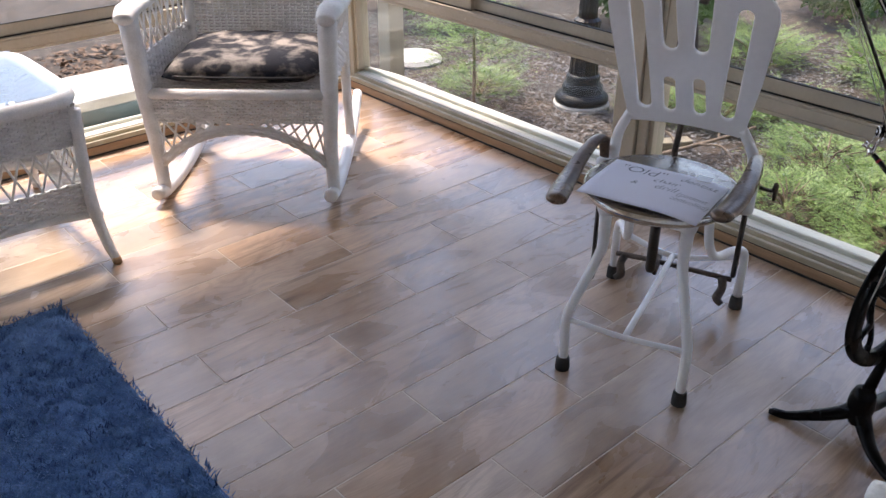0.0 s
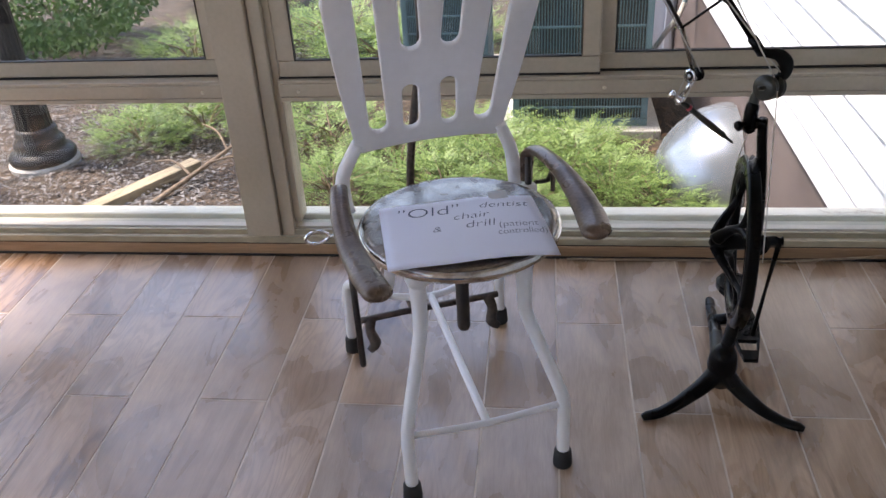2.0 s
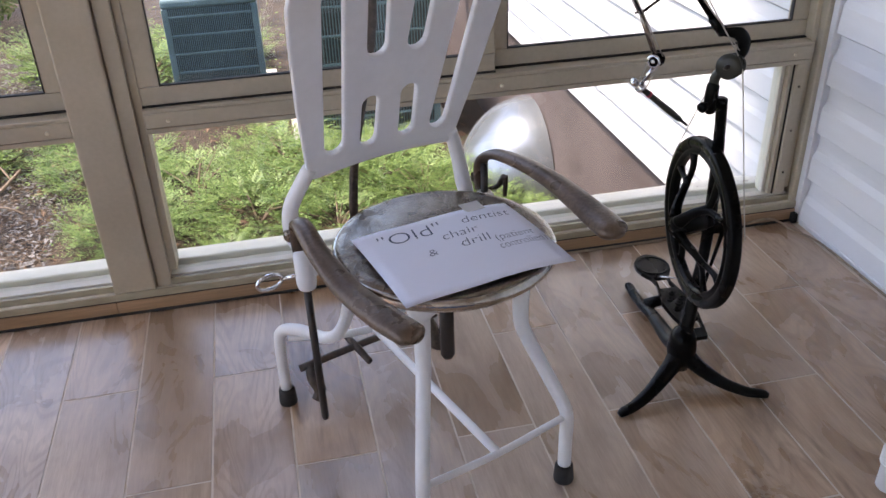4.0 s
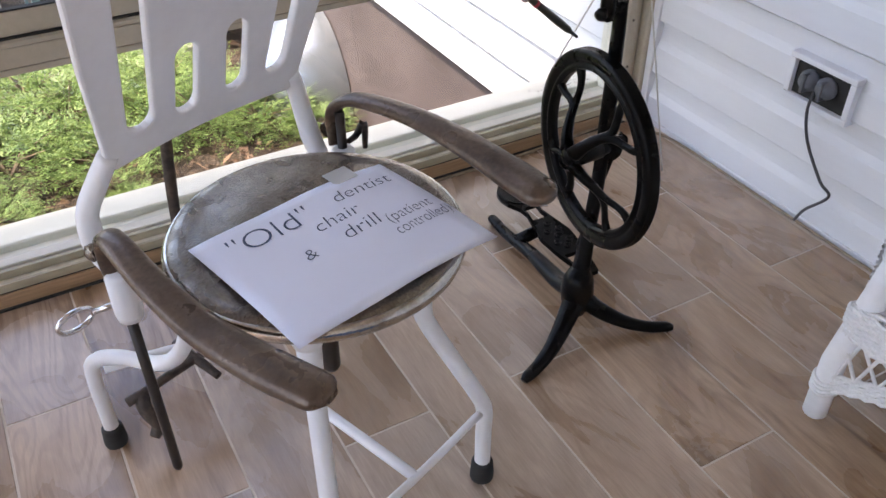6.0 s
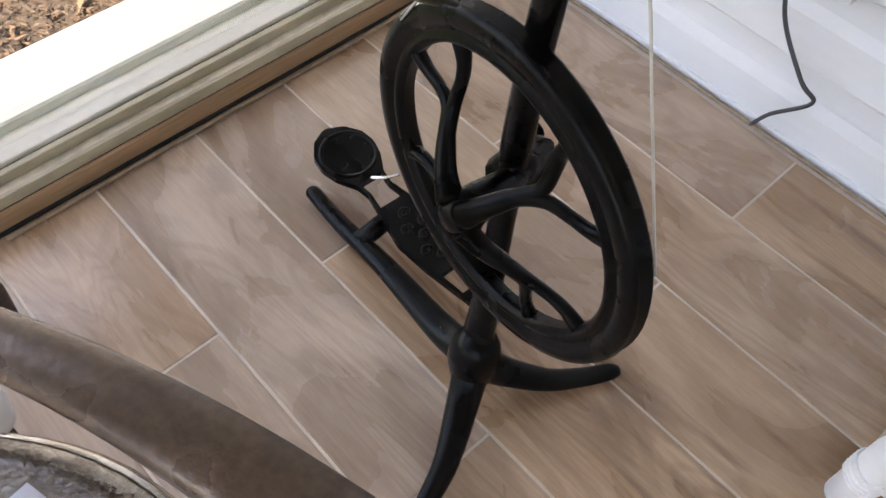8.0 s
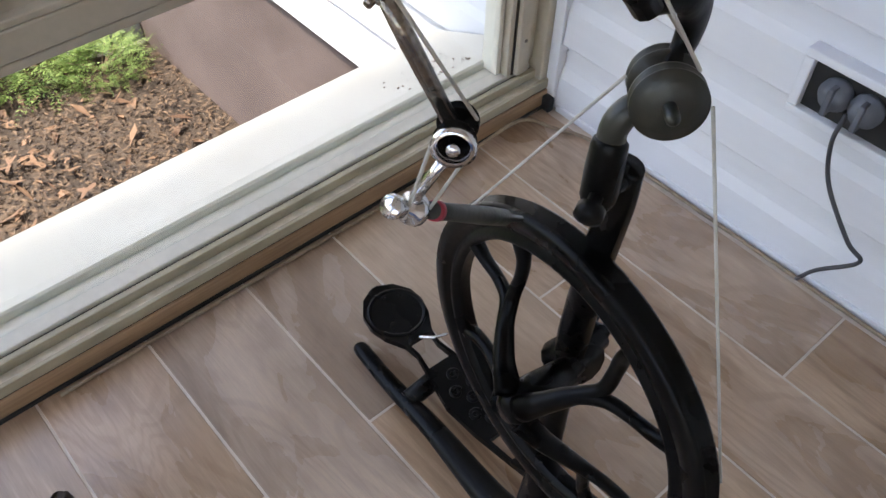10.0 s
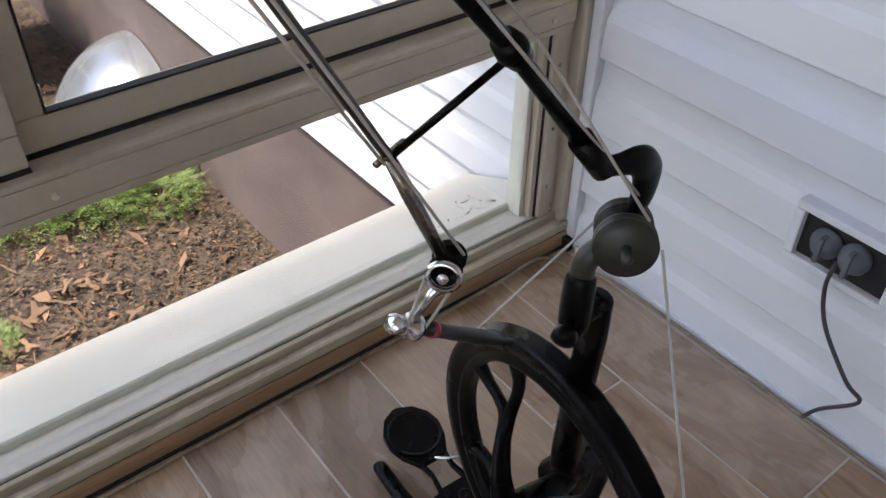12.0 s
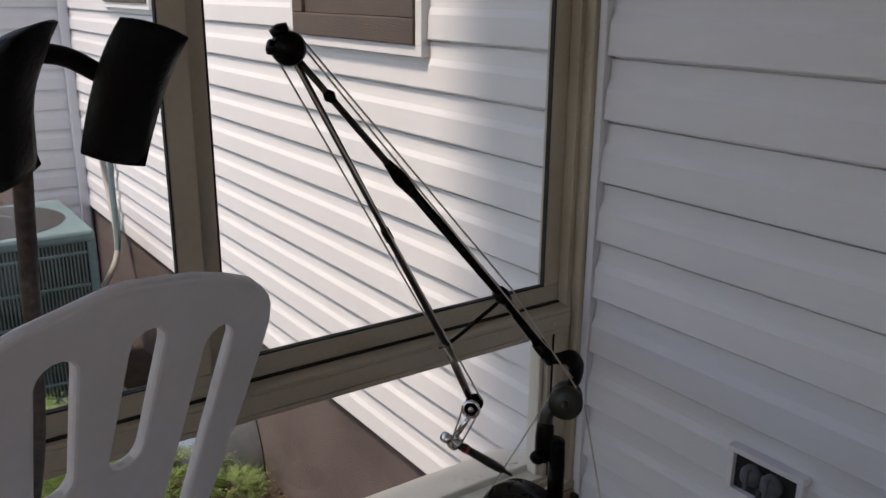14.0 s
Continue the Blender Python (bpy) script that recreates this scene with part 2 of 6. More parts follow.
M_CHROME = mat("bright_chrome", (0.75, 0.76, 0.78), (0.6, 0.6, 0.62), 20, 0.15, metal=1.0)
M_GREYG = mat("grey_green_enamel", (0.026, 0.028, 0.021), (0.016, 0.017, 0.013), 15, 0.4, bump=0.2, bump_scale=120, rough_var=0.1)
M_DARKROD = mat("blackened_rod", (0.02, 0.018, 0.017), (0.045, 0.035, 0.03), 25, 0.4, metal=0.3, bump=0.15)
M_OLDCORD = mat("brown_cord", (0.33, 0.25, 0.17), (0.22, 0.16, 0.11), 60, 0.8)
M_CORD = mat("pale_belt_cord", (0.55, 0.53, 0.48), (0.45, 0.43, 0.38), 60, 0.8)
M_PAPER = mat("white_paper", (0.78, 0.81, 0.93), (0.75, 0.78, 0.90), 5, 0.8, bump=0.06, bump_scale=30)
M_INK = mat("blue_black_ink", (0.035, 0.06, 0.13), None, 5, 0.6)
M_RED = mat("red_collar", (0.45, 0.03, 0.05), (0.3, 0.02, 0.04), 30, 0.4)
M_PAD = mat("black_leather_pad", (0.0045, 0.0045, 0.0049), (0.0090, 0.0090, 0.0090), 20, 0.5, bump=0.35, bump_scale=180, rough_var=0.1, specular=0.12)
M_CUSHION = mat("dark_patterned_fabric", (0.012, 0.014, 0.022), (0.30, 0.27, 0.24), 13, 0.9, bump=0.5, bump_scale=300, contrast=(0.46, 0.62), fine=0.25)
M_STONE = mat("pale_concrete", (0.50, 0.48, 0.44), (0.38, 0.36, 0.33), 8, 0.9, bump=0.4, bump_scale=60, fine=0.12)
M_TIMBER = mat("weathered_timber", (0.36, 0.30, 0.20), (0.22, 0.18, 0.12), 6, 0.8, bump=0.5, bump_scale=50, stretch=(1, 8, 8), fine=0.2)
M_ACBLUE = mat("teal_grey_steel", (0.13, 0.21, 0.23), (0.10, 0.165, 0.18), 6, 0.5, bump=0.1, fine=0.08)
M_ACDARK = mat("condenser_fins", (0.02, 0.022, 0.024), (0.04, 0.04, 0.042), 40, 0.6, bump=0.3)
M_BROWNFRAME = mat("brown_window_paint", (0.095, 0.065, 0.052), (0.07, 0.048, 0.04), 10, 0.5, bump=0.15)
M_FERN = leaf_mat("feathery_green", (0.045, 0.11, 0.022), (0.27, 0.39, 0.12), 0.55, 0.30)
M_BUSH = leaf_mat("dense_green", (0.03, 0.09, 0.02), (0.10, 0.20, 0.05), 0.6, 0.25)
M_CHIP = leaf_mat("mulch_chips", (0.016, 0.011, 0.008), (0.15, 0.10, 0.065), 0.9, 0.0)
M_GREYCHIP = leaf_mat("grey_mulch_chips", (0.022, 0.021, 0.022), (0.23, 0.22, 0.215), 0.9, 0.0)
M_DEAD = leaf_mat("dead_leaves", (0.10, 0.055, 0.034), (0.26, 0.16, 0.10), 0.8, 0.15)
M_TWIG = mat("bare_twig", (0.26, 0.19, 0.13), (0.14, 0.10, 0.07), 30, 0.85, bump=0.4, fine=0.2)
M_DOME = mat("smoky_plastic_cover", (0.33, 0.36, 0.395), (0.25, 0.28, 0.31), 4, 0.24, metal=0.65)
M_PLUG = mat("grey_plug_plastic", (0.13, 0.14, 0.16), (0.09, 0.10, 0.115), 20, 0.45)
M_CABLE = mat("dark_cable", (0.05, 0.05, 0.055), None, 10, 0.5)

# ---- mesh helpers ----


def mesh_of(bm, name, material, smooth=False):
    me = bpy.data.meshes.new(name)
    bm.normal_update()
    bm.to_mesh(me)
    bm.free()
    if smooth:
        for p in me.polygons:
            p.use_smooth = True
    if material:
        me.materials.append(material)
    return me


def part(name, bm, material, parent=None, label="", smooth=False):
    ob = new(name, mesh_of(bm, name, material, smooth))
    ob.parent = parent
    return tagged(ob, label)


def thing(name, loc=(0, 0, 0), label="", category="", group="", kind="", rz=0.0):
    ob = new(name)
    ob.empty_display_size = 0.05
    ob.matrix_basis = pose(*loc, 0, 0, rz)
    return tagged(ob, label, category, group, kind)


def box(x0, x1, y0, y1, z0, z1, bevel=0.0, bm=None):
    own = bmesh.new()
    bmesh.ops.create_cube(own, size=1.0, matrix=Matrix.Translation(((x0 + x1) / 2, (y0 + y1) / 2, (z0 + z1) / 2)) @ Matrix.Diagonal((abs(x1 - x0), abs(y1 - y0), abs(z1 - z0), 1)))
    if bevel:
        bmesh.ops.bevel(own, geom=own.edges[:], offset=bevel, segments=2, affect="EDGES", profile=0.5)
    return join(bm, own)


def join(bm, own):
    if bm is None:
        return own
    vs = [bm.verts.new(v.co) for v in own.verts]
    own.verts.index_update()
    for f in own.faces:
        bm.faces.new([vs[v.index] for v in f.verts])
    own.free()
    return bm


def smooth_path(pts, sub=6, closed=False):
    """Catmull-Rom through the points."""
    p = [Vector(q) for q in pts]
    out = []
    n = len(p)
    for i in range(n if closed else n - 1):
        a, b = p[i], p[(i + 1) % n]
        z = p[i - 1] if closed or i else a * 2 - b
        c = p[(i + 2) % n] if closed or i + 2 < n else b * 2 - a
        for k in range(sub):
            t = k / sub
            out.append(0.5 * (2 * a + (b - z) * t + (2 * z - 5 * a + 4 * b - c) * t * t + (3 * a - z - 3 * b + c) * t ** 3))
    if not closed:
        out.append(p[-1])
    return out


def sweep(pts, radius, sides=10, bm=None, closed=False, flat=1.0, up=None, caps=True):
    """A tube along points; radius may be a list; flat squashes it along its binormal."""
    bm = bm or bmesh.new()
    p = [Vector(q) for q in pts]
    n = len(p)
    rad = radius if isinstance(radius, (list, tuple)) else [radius] * n
    rings, nor = [], None
    for i in range(n):
        a, b = (p[i - 1], p[(i + 1) % n]) if closed else (p[max(i - 1, 0)], p[min(i + 1, n - 1)])
        d = (b - a).normalized() if (b - a).length else Vector((0, 0, 1))
        if up is not None:
            nor = (Vector(up) - d * Vector(up).dot(d)).normalized()
        elif nor is None:
            nor = d.orthogonal().normalized()
        else:
            nor = (nor - d * nor.dot(d)).normalized()
        bi = d.cross(nor)
        ring = []
        for k in range(sides):
            w = 2 * math.pi * k / sides
            ring.append(bm.verts.new(p[i] + rad[i] * (math.cos(w) * bi + math.sin(w) * flat * nor)))
        rings.append(ring)
    for i in range(n if closed else n - 1):
        u, v = rings[i], rings[(i + 1) % n]
        for k in range(sides):
            bm.faces.new((u[k], u[(k + 1) % sides], v[(k + 1) % sides], v[k]))
    if not closed and caps:
        bm.faces.new(rings[0][::-1])
        bm.faces.new(rings[-1])
    return bm


def lathe(profile, segs=32, bm=None, m=Matrix.Identity(4)):
    """Spin (radius, height) round z; ends at radius 0 close it."""
    bm = bm or bmesh.new()
    rings = []
    for r, z in profile:
        if r < 1e-6:
            rings.append([bm.verts.new(m @ Vector((0, 0, z)))])
        else:
            rings.append([bm.verts.new(m @ Vector((r * math.cos(2 * math.pi * k / segs), r * math.sin(2 * math.pi * k / segs), z))) for k in range(segs)])
    for u, v in zip(rings, rings[1:]):
        for k in range(segs):
            j = (k + 1) % segs
            if len(u) == 1 and len(v) == 1:
                continue
            if len(u) == 1:
                bm.faces.new((u[0], v[j], v[k]))
            elif len(v) == 1:
                bm.faces.new((u[k], u[j], v[0]))
            else:
                bm.faces.new((u[k], u[j], v[j], v[k]))
    return bm


def extrude_profile(prof, a, b):
    """A closed profile of (u, z) run along y from a to b; u is x."""
    bm = bmesh.new()
    f0 = [bm.verts.new((u, a, z)) for u, z in prof]
    f1 = [bm.verts.new((u, b, z)) for u, z in prof]
    n = len(prof)
    for i in range(n):
        bm.faces.new((f0[i], f0[(i + 1) % n], f1[(i + 1) % n], f1[i]))
    bm.faces.new(f0[::-1])
    bm.faces.new(f1)
    bmesh.ops.recalc_face_normals(bm, faces=bm.faces[:])
    return bm


def axis_to(a, b):
    """The matrix that lays z along a to b, with its origin at a."""
    a, b = Vector(a), Vector(b)
    return Matrix.Translation(a) @ (b - a).to_track_quat("Z", "Y").to_matrix().to_4x4()


# ---- setting ----
XS, XL, YW, YB, TOP = 1.56, -1.80, 2.33, -3.0, 2.45

floor = tagged(new("floor", mesh_of(box(XL - 0.12, XS, YB, YW + 0.10, -0.16, -0.0008), "floor", M_GROUT)), "wood-look porcelain plank floor with pale grout", "floor", kind="structure")
# ceiling out of view; its overhang is sized to keep sun off the sill
ceiling = tagged(new("ceiling", mesh_of(box(XL - 0.16, XS + 0.1, YB - 0.1, YW + 0.60, TOP, TOP + 0.12), "ceiling", M_WALL)), "unseen white porch ceiling with an eave added to shade the sill", "ceiling", kind="structure")
wall_south = tagged(new("wall_south", mesh_of(box(XL - 0.12, XS + 0.1, YB - 0.12, YB, -0.16, TOP), "wall_south", M_WALL)), "plain off-white back wall of the porch", "wall", kind="structure")

# house wall with lapped siding, inside the porch and on beyond it
COURSE, FIRST = 0.1305, 0.007
wall_east = tagged(new("wall_east", mesh_of(box(XS + 0.004, XS + 0.2, YB, 12.0, -0.25, 3.6), "wall_east", M_SIDING)), "house wall clad in white lapped vinyl siding", "wall", kind="structure")


def siding_course(y0, y1, k=1.0):
    prof = [(0.0, 0.010), (-0.0195, 0.010), (-0.0200, -0.004), (-0.0228, -0.0045), (-0.0245, -0.001), (-0.0215, 0.060), (-0.0185, 0.067), (-0.0135, 0.078), (-0.0115, 0.091), (-0.0105, 0.106), (-0.0100, COURSE - 0.0115), (-0.0008, COURSE - 0.0110), (-0.0008, COURSE + 0.0095), (0.0, COURSE + 0.0095)]
    prof = [(x * k, z) for x, z in prof]
    return mesh_of(extrude_profile(prof, y0, y1), "siding_course", M_SIDING)


INNER, OUTER = siding_course(YB, YW - 0.035), siding_course(YW + 0.14, 12.0, 0.7)
for k in range(-2, 25):
    for me in (INNER, OUTER):
        z = FIRST + k * COURSE
        if me is INNER and (k < 0 or z + COURSE > TOP):
            continue
        ob = new("siding_course", me)
        ob.parent, ob.location = wall_east, (XS, 0, z)
foundation = tagged(new("wall_foundation", mesh_of(box(XS + 0.01, XS + 0.2, YW, 12.0, -1.6, -0.2545, 0.002), "wall_foundation", M_FOUND)), "brown painted foundation under the siding", "foundation wall", kind="structure")


def window_bay(name, x0, x1, mullions, post0, post1, jamb=0.0):
    """One bay of the window wall in its own frame, x along the wall and y out: kick board, sill, lower pane, rail and sliding sashes."""
    bay = thing(name, label="almond aluminium window bay with a low fixed pane and sliding sashes", category="window", kind="structure")
    e0, e1 = x0 - post0, x1 + post1
    part("kick_board", box(e0, e1, -0.020, 0.03, 0.004, 0.036, 0.003), M_KICK, bay, "stained wooden base strip")
    # shade of the gap at the floor, painted as a black strip
    part("base_gap_shade", sweep([(e0, -0.0205, 0.003), (e1, -0.0205, 0.003)], 0.0036, 8), M_SHADOWGAP, bay, "thin black strip for the gap shade at the floor")
    part("track_gap", box(e0, e1, -0.0165, 0.03, 0.036, 0.0395), M_SHADOWGAP, bay, "dark joint over the base strip")
    part("track_face", box(e0, e1, -0.019, -0.012, 0.0395, 0.058, 0.0015), M_OLIVE, bay, "dull olive track face")
    part("bottom_track", box(e0, e1, -0.0118, 0.003, 0.0395, 0.0545, 0.0015), M_TRACK, bay, "weathered pale track floor")
    part("track_rib", box(e0, e1, 0.0032, 0.013, 0.0395, 0.070, 0.0015), M_OLIVE, bay, "dull olive inner rib")
    part("glazing_seal", box(e0, e1, 0.0132, 0.0175, 0.0395, 0.066), M_SHADOWGAP, bay, "black glazing seal")
    part("inner_ledge", box(e0, e1, 0.0177, 0.0605, 0.03, 0.0735, 0.002), M_SILL, bay, "white inner ledge with dust")
    prof = [(0.0607, 0.02), (0.0607, 0.0855), (0.064, 0.0885), (0.082, 0.084), (0.275, 0.0), (0.285, -0.006), (0.285, -0.05), (0.25, -0.06)]
    sb = extrude_profile(prof, e0, e1)
    for v in sb.verts:
        v.co = Vector((v.co.y, v.co.x, v.co.z))
    bmesh.ops.recalc_face_normals(sb, faces=sb.faces[:])
    part("sill_board", sb, M_SILL, bay, "white painted outer sill")
    if post0:
        bm = box(x0 - post0, x0 - 0.055, -0.012, 0.10, 0.0, TOP, 0.004)
        box(x0 - 0.053, x0 - 0.018, 0.0, 0.09, 0.0, TOP, 0.003, bm)
        box(x0 - 0.018, x0, 0.014, 0.08, 0.088, TOP, 0.002, bm)
        part("post", bm, M_TRIM, bay)
    if post1:
        bm = box(x1 + post1 * 0.45, x1 + post1, -0.012, 0.10, 0.0, TOP, 0.004)
        box(x1 + 0.018, x1 + post1 * 0.45, 0.0, 0.09, 0.066, TOP, 0.003, bm)
        box(x1, x1 + 0.018, 0.014, 0.08, 0.088, TOP, 0.002, bm)
        part("post", bm, M_TRIM, bay)
    if jamb:
        jb = box(x1 - jamb * 0.55, x1 - 0.001, 0.006, 0.075, 0.074, 0.442, 0.003)
        box(x1 - jamb * 0.8, x1 - jamb * 0.55 - 0.003, 0.016, 0.060, 0.074, 0.442, 0.002, jb)
        part("lower_jamb", jb, M_TRIM, bay)
        part("jamb_seal", box(x1 - jamb * 0.55 - 0.003, x1 - jamb * 0.55, 0.014, 0.060, 0.074, 0.442), M_SHADOWGAP, bay, "black vertical glazing seal")
        part("jamb_stop", box(x1 - jamb, x1 - jamb * 0.8 - 0.001, 0.030, 0.066, 0.074, 0.442, 0.002), M_SILL, bay, "pale inner glazing stop")
        for z in (0.14, 0.26, 0.38):
            part("screw", lathe([(0.0, 0.0), (0.0035, 0.0), (0.003, 0.002), (0.0, 0.0025)], 8, m=axis_to((x1 - jamb * 0.28, 0.006, z), (x1 - jamb * 0.28, -1, z))), M_STEEL, bay)
    bm = box(x0, x1, -0.001, 0.07, 0.442, 0.4535, 0.002)
    box(x0, x1, -0.004, 0.07, 0.4550, 0.490, 0.003, bm)
    part("lower_rail", bm, M_TRIM, bay)
    part("sash_track", box(x0, x1, 0.012, 0.07, 0.490, 0.4975), M_TRIM, bay)
    part("track_lip", box(x0, x1, -0.003, 0.0117, 0.490, 0.4985, 0.002), M_TRIM, bay)
    part("upper_rail", box(x0, x1, 0.004, 0.07, TOP - 0.25, TOP, 0.003), M_TRIM, bay)
    pane = part("pane", box(x0, x1, 0.040, 0.044, 0.0737, 0.444), M_GLASS, bay, "low fixed pane")
    pane.visible_shadow = False
    edges = [x0, *mullions, x1]
    for i, (a, b) in enumerate(zip(edges, edges[1:])):
        y = 0.016 if i % 2 == 0 else 0.042
        a2, b2 = a - (0.004 if i else 0), b + (0.004 if b != x1 else 0)
        bm = box(a2, b2, y, y + 0.022, 0.501, 0.542, 0.003)
        box(a2, b2, y, y + 0.022, TOP - 0.30, TOP - 0.251, 0.003, bm)
        box(a2, a2 + 0.044, y, y + 0.022, 0.542, TOP - 0.30, 0.003, bm)
        box(b2 - 0.044, b2, y, y + 0.022, 0.542, TOP - 0.30, 0.003, bm)
        sash = part("sash", bm, M_TRIM, bay)
        # shadow line between sash and rail, put in as a dark strip
        part("sash_gap_shade", box(a2, b2, y - 0.006, y + 0.01, 0.4977, 0.5008), M_SHADOWGAP, sash, "dark strip painting the shade line under the sash")
        gl = part("sash_pane", box(a2 + 0.04, b2 - 0.04, y + 0.009, y + 0.013, 0.540, TOP - 0.298), M_GLASS, sash)
        gl.visible_shadow = False
        gy = y - 0.0005
        gk = box(a2 + 0.044, b2 - 0.044, gy, gy + 0.012, 0.542, 0.545)
        box(a2 + 0.044, a2 + 0.0462, gy, gy + 0.012, 0.546, TOP - 0.304, 0, gk)
        box(b2 - 0.0462, b2 - 0.044, gy, gy + 0.012, 0.546, TOP - 0.304, 0, gk)
        part("gasket", gk, M_RUBBER, sash, "black glazing gasket")
    for x in [x0 + 0.05, (x0 + x1) / 2, x1 - 0.05]:
        part("screw", lathe([(0.0, 0.0), (0.005, 0.0), (0.004, 0.003), (0.0, 0.0035)], 8, m=axis_to((x, -0.004, 0.470), (x, -1, 0.470))), M_TRACK, bay)
    return bay


bay = window_bay("window_1", -0.105, 1.505, [0.685], 0.15, 0.03, 0.056)
bay.matrix_basis = pose(0, YW, 0)
bay = window_bay("window_2", XL + 0.05, -0.255, [-1.0], 0.05, 0.0)
bay.matrix_basis = pose(0, YW, 0)
for k, (a, b) in enumerate(((YW - 1.75, YW - 0.04), (YW - 3.5, YW - 1.85), (YB + 0.1, YW - 3.6))):
    bay = window_bay("window_%d" % (k + 3), a, b, [(a + b) / 2], 0.10, 0.0)
    bay.matrix_basis = pose(XL, 0, 0, 0, 0, 90)

part("corner_channel", box(XS - 0.03, XS - 0.0005, YW - 0.034, YW - 0.013, 0.0, TOP, 0.002), M_SIDING, wall_east)
part("corner_block", box(XS - 0.045, XS - 0.031, YW - 0.040, YW - 0.022, 0.002, 0.030, 0.002), M_RUBBER, wall_east, "black foam corner block")
part("base_trim", box(XS - 0.0285, XS - 0.0005, YB, YW - 0.042, 0.0, 0.0135, 0.002), M_SIDING, wall_east)

# the house turns a corner
wall_far = tagged(new("wall_far", mesh_of(box(1.12, XS + 0.1, 7.15, 7.3, -1.4, 3.6), "wall_far", M_SIDING)), "return wall of the house in white siding", "wall", kind="structure")
far_me = mesh_of(extrude_profile([(0.0, 0.0), (-0.018, 0.001), (-0.018, 0.075), (-0.008, 0.108), (0.0, COURSE)], 0, 0.44), "siding_course", M_SIDING)
for k in range(-3, 25):
    ob = new("siding_course", far_me)
    ob.parent = wall_far
    ob.matrix_basis = pose(1.56, 7.15, FIRST + k * COURSE, 0, 0, 90)
part("corner_post", box(1.49, 1.545, 7.09, 7.15, -1.0, 3.4, 0.003), M_SIDING, wall_far)
# assumed house eave above the view, shades the top of the siding
eave = tagged(new("eave_trim", mesh_of(box(0.95, XS + 0.2, YW + 0.5, 12, 2.75, 2.9, 0.004), "eave_trim", M_WALL)), "unseen white eave added to shade the upper siding", "eave", kind="structure")


def house_window(name, y0, y1, z0, z1):
    w = thing(name, label="brown wooden window set in white siding", category="window", kind="structure")
    x = XS - 0.024
    for nm, a in (("casing", (y0 - 0.03, y1 + 0.03, z0 - 0.03, z0)), ("casing", (y0 - 0.03, y1 + 0.03, z1, z1 + 0.03)), ("casing", (y0 - 0.03, y0, z0, z1)), ("casing", (y1, y1 + 0.03, z0, z1))):
        part(nm, box(x - 0.012, XS, a[0], a[1], a[2], a[3], 0.002), M_SIDING, w)
    for a in ((y0, y1, z0, z0 + 0.07), (y0, y1, z1 - 0.07, z1), (y0, y0 + 0.07, z0 + 0.07, z1 - 0.07), (y1 - 0.07, y1, z0 + 0.07, z1 - 0.07)):
        part("frame", box(x - 0.02, XS, a[0], a[1], a[2], a[3], 0.004), M_BROWNFRAME, w)
    for a in ((y0 + 0.07, y1 - 0.07, z0 + 0.07, z0 + 0.12), (y0 + 0.07, y1 - 0.07, z1 - 0.12, z1 - 0.07)):
        part("sash", box(x - 0.006, XS, a[0], a[1], a[2], a[3], 0.003), M_BROWNFRAME, w)
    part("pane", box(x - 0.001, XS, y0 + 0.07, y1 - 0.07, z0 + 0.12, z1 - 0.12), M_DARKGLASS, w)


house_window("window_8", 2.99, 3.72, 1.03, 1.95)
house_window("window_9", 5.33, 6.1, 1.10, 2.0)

# ground
def ground_z(x, y):
    return -0.93 - 0.05 * (y - 3.5) * (0.5 if y > 3.5 else 0.2) + 0.03 * noise.noise(Vector((x * 0.9, y * 0.9, 0)))


bm = bmesh.new()
xs = [-400, -120, -40, -16] + [-10 + 0.25 * i for i in range(60)] + [8, 20, 60, 200, 400]
ys = [-400, -120, -40, -12] + [-6 + 0.25 * i for i in range(73)] + [16, 30, 80, 200, 400]
grid = [[bm.verts.new((x, y, max(ground_z(x, max(-6, min(y, 12))), -1.3))) for y in ys] for x in xs]
for i in range(len(xs) - 1):
    for j in range(len(ys) - 1):
        bm.faces.new((grid[i][j], grid[i + 1][j], grid[i + 1][j + 1], grid[i][j + 1]))
tagged(new("ground", mesh_of(bm, "ground", M_GROUND, True)), "garden bed of brown mulch and fallen leaves", "ground", kind="structure")

# ---- the dental chair ----


def catmull(pts, sub=5):
    return smooth_path(pts, sub)


def radii(vals, n):
    return np.interp(np.linspace(0, 1, n), np.linspace(0, 1, len(vals)), vals).tolist()


def tube(pts, r, sub=5, sides=12, flat=1.0, up=None):
    p = catmull(pts, sub)
    return sweep(p, radii(r, len(p)) if isinstance(r, (list, tuple)) else r, sides, flat=flat, up=up)


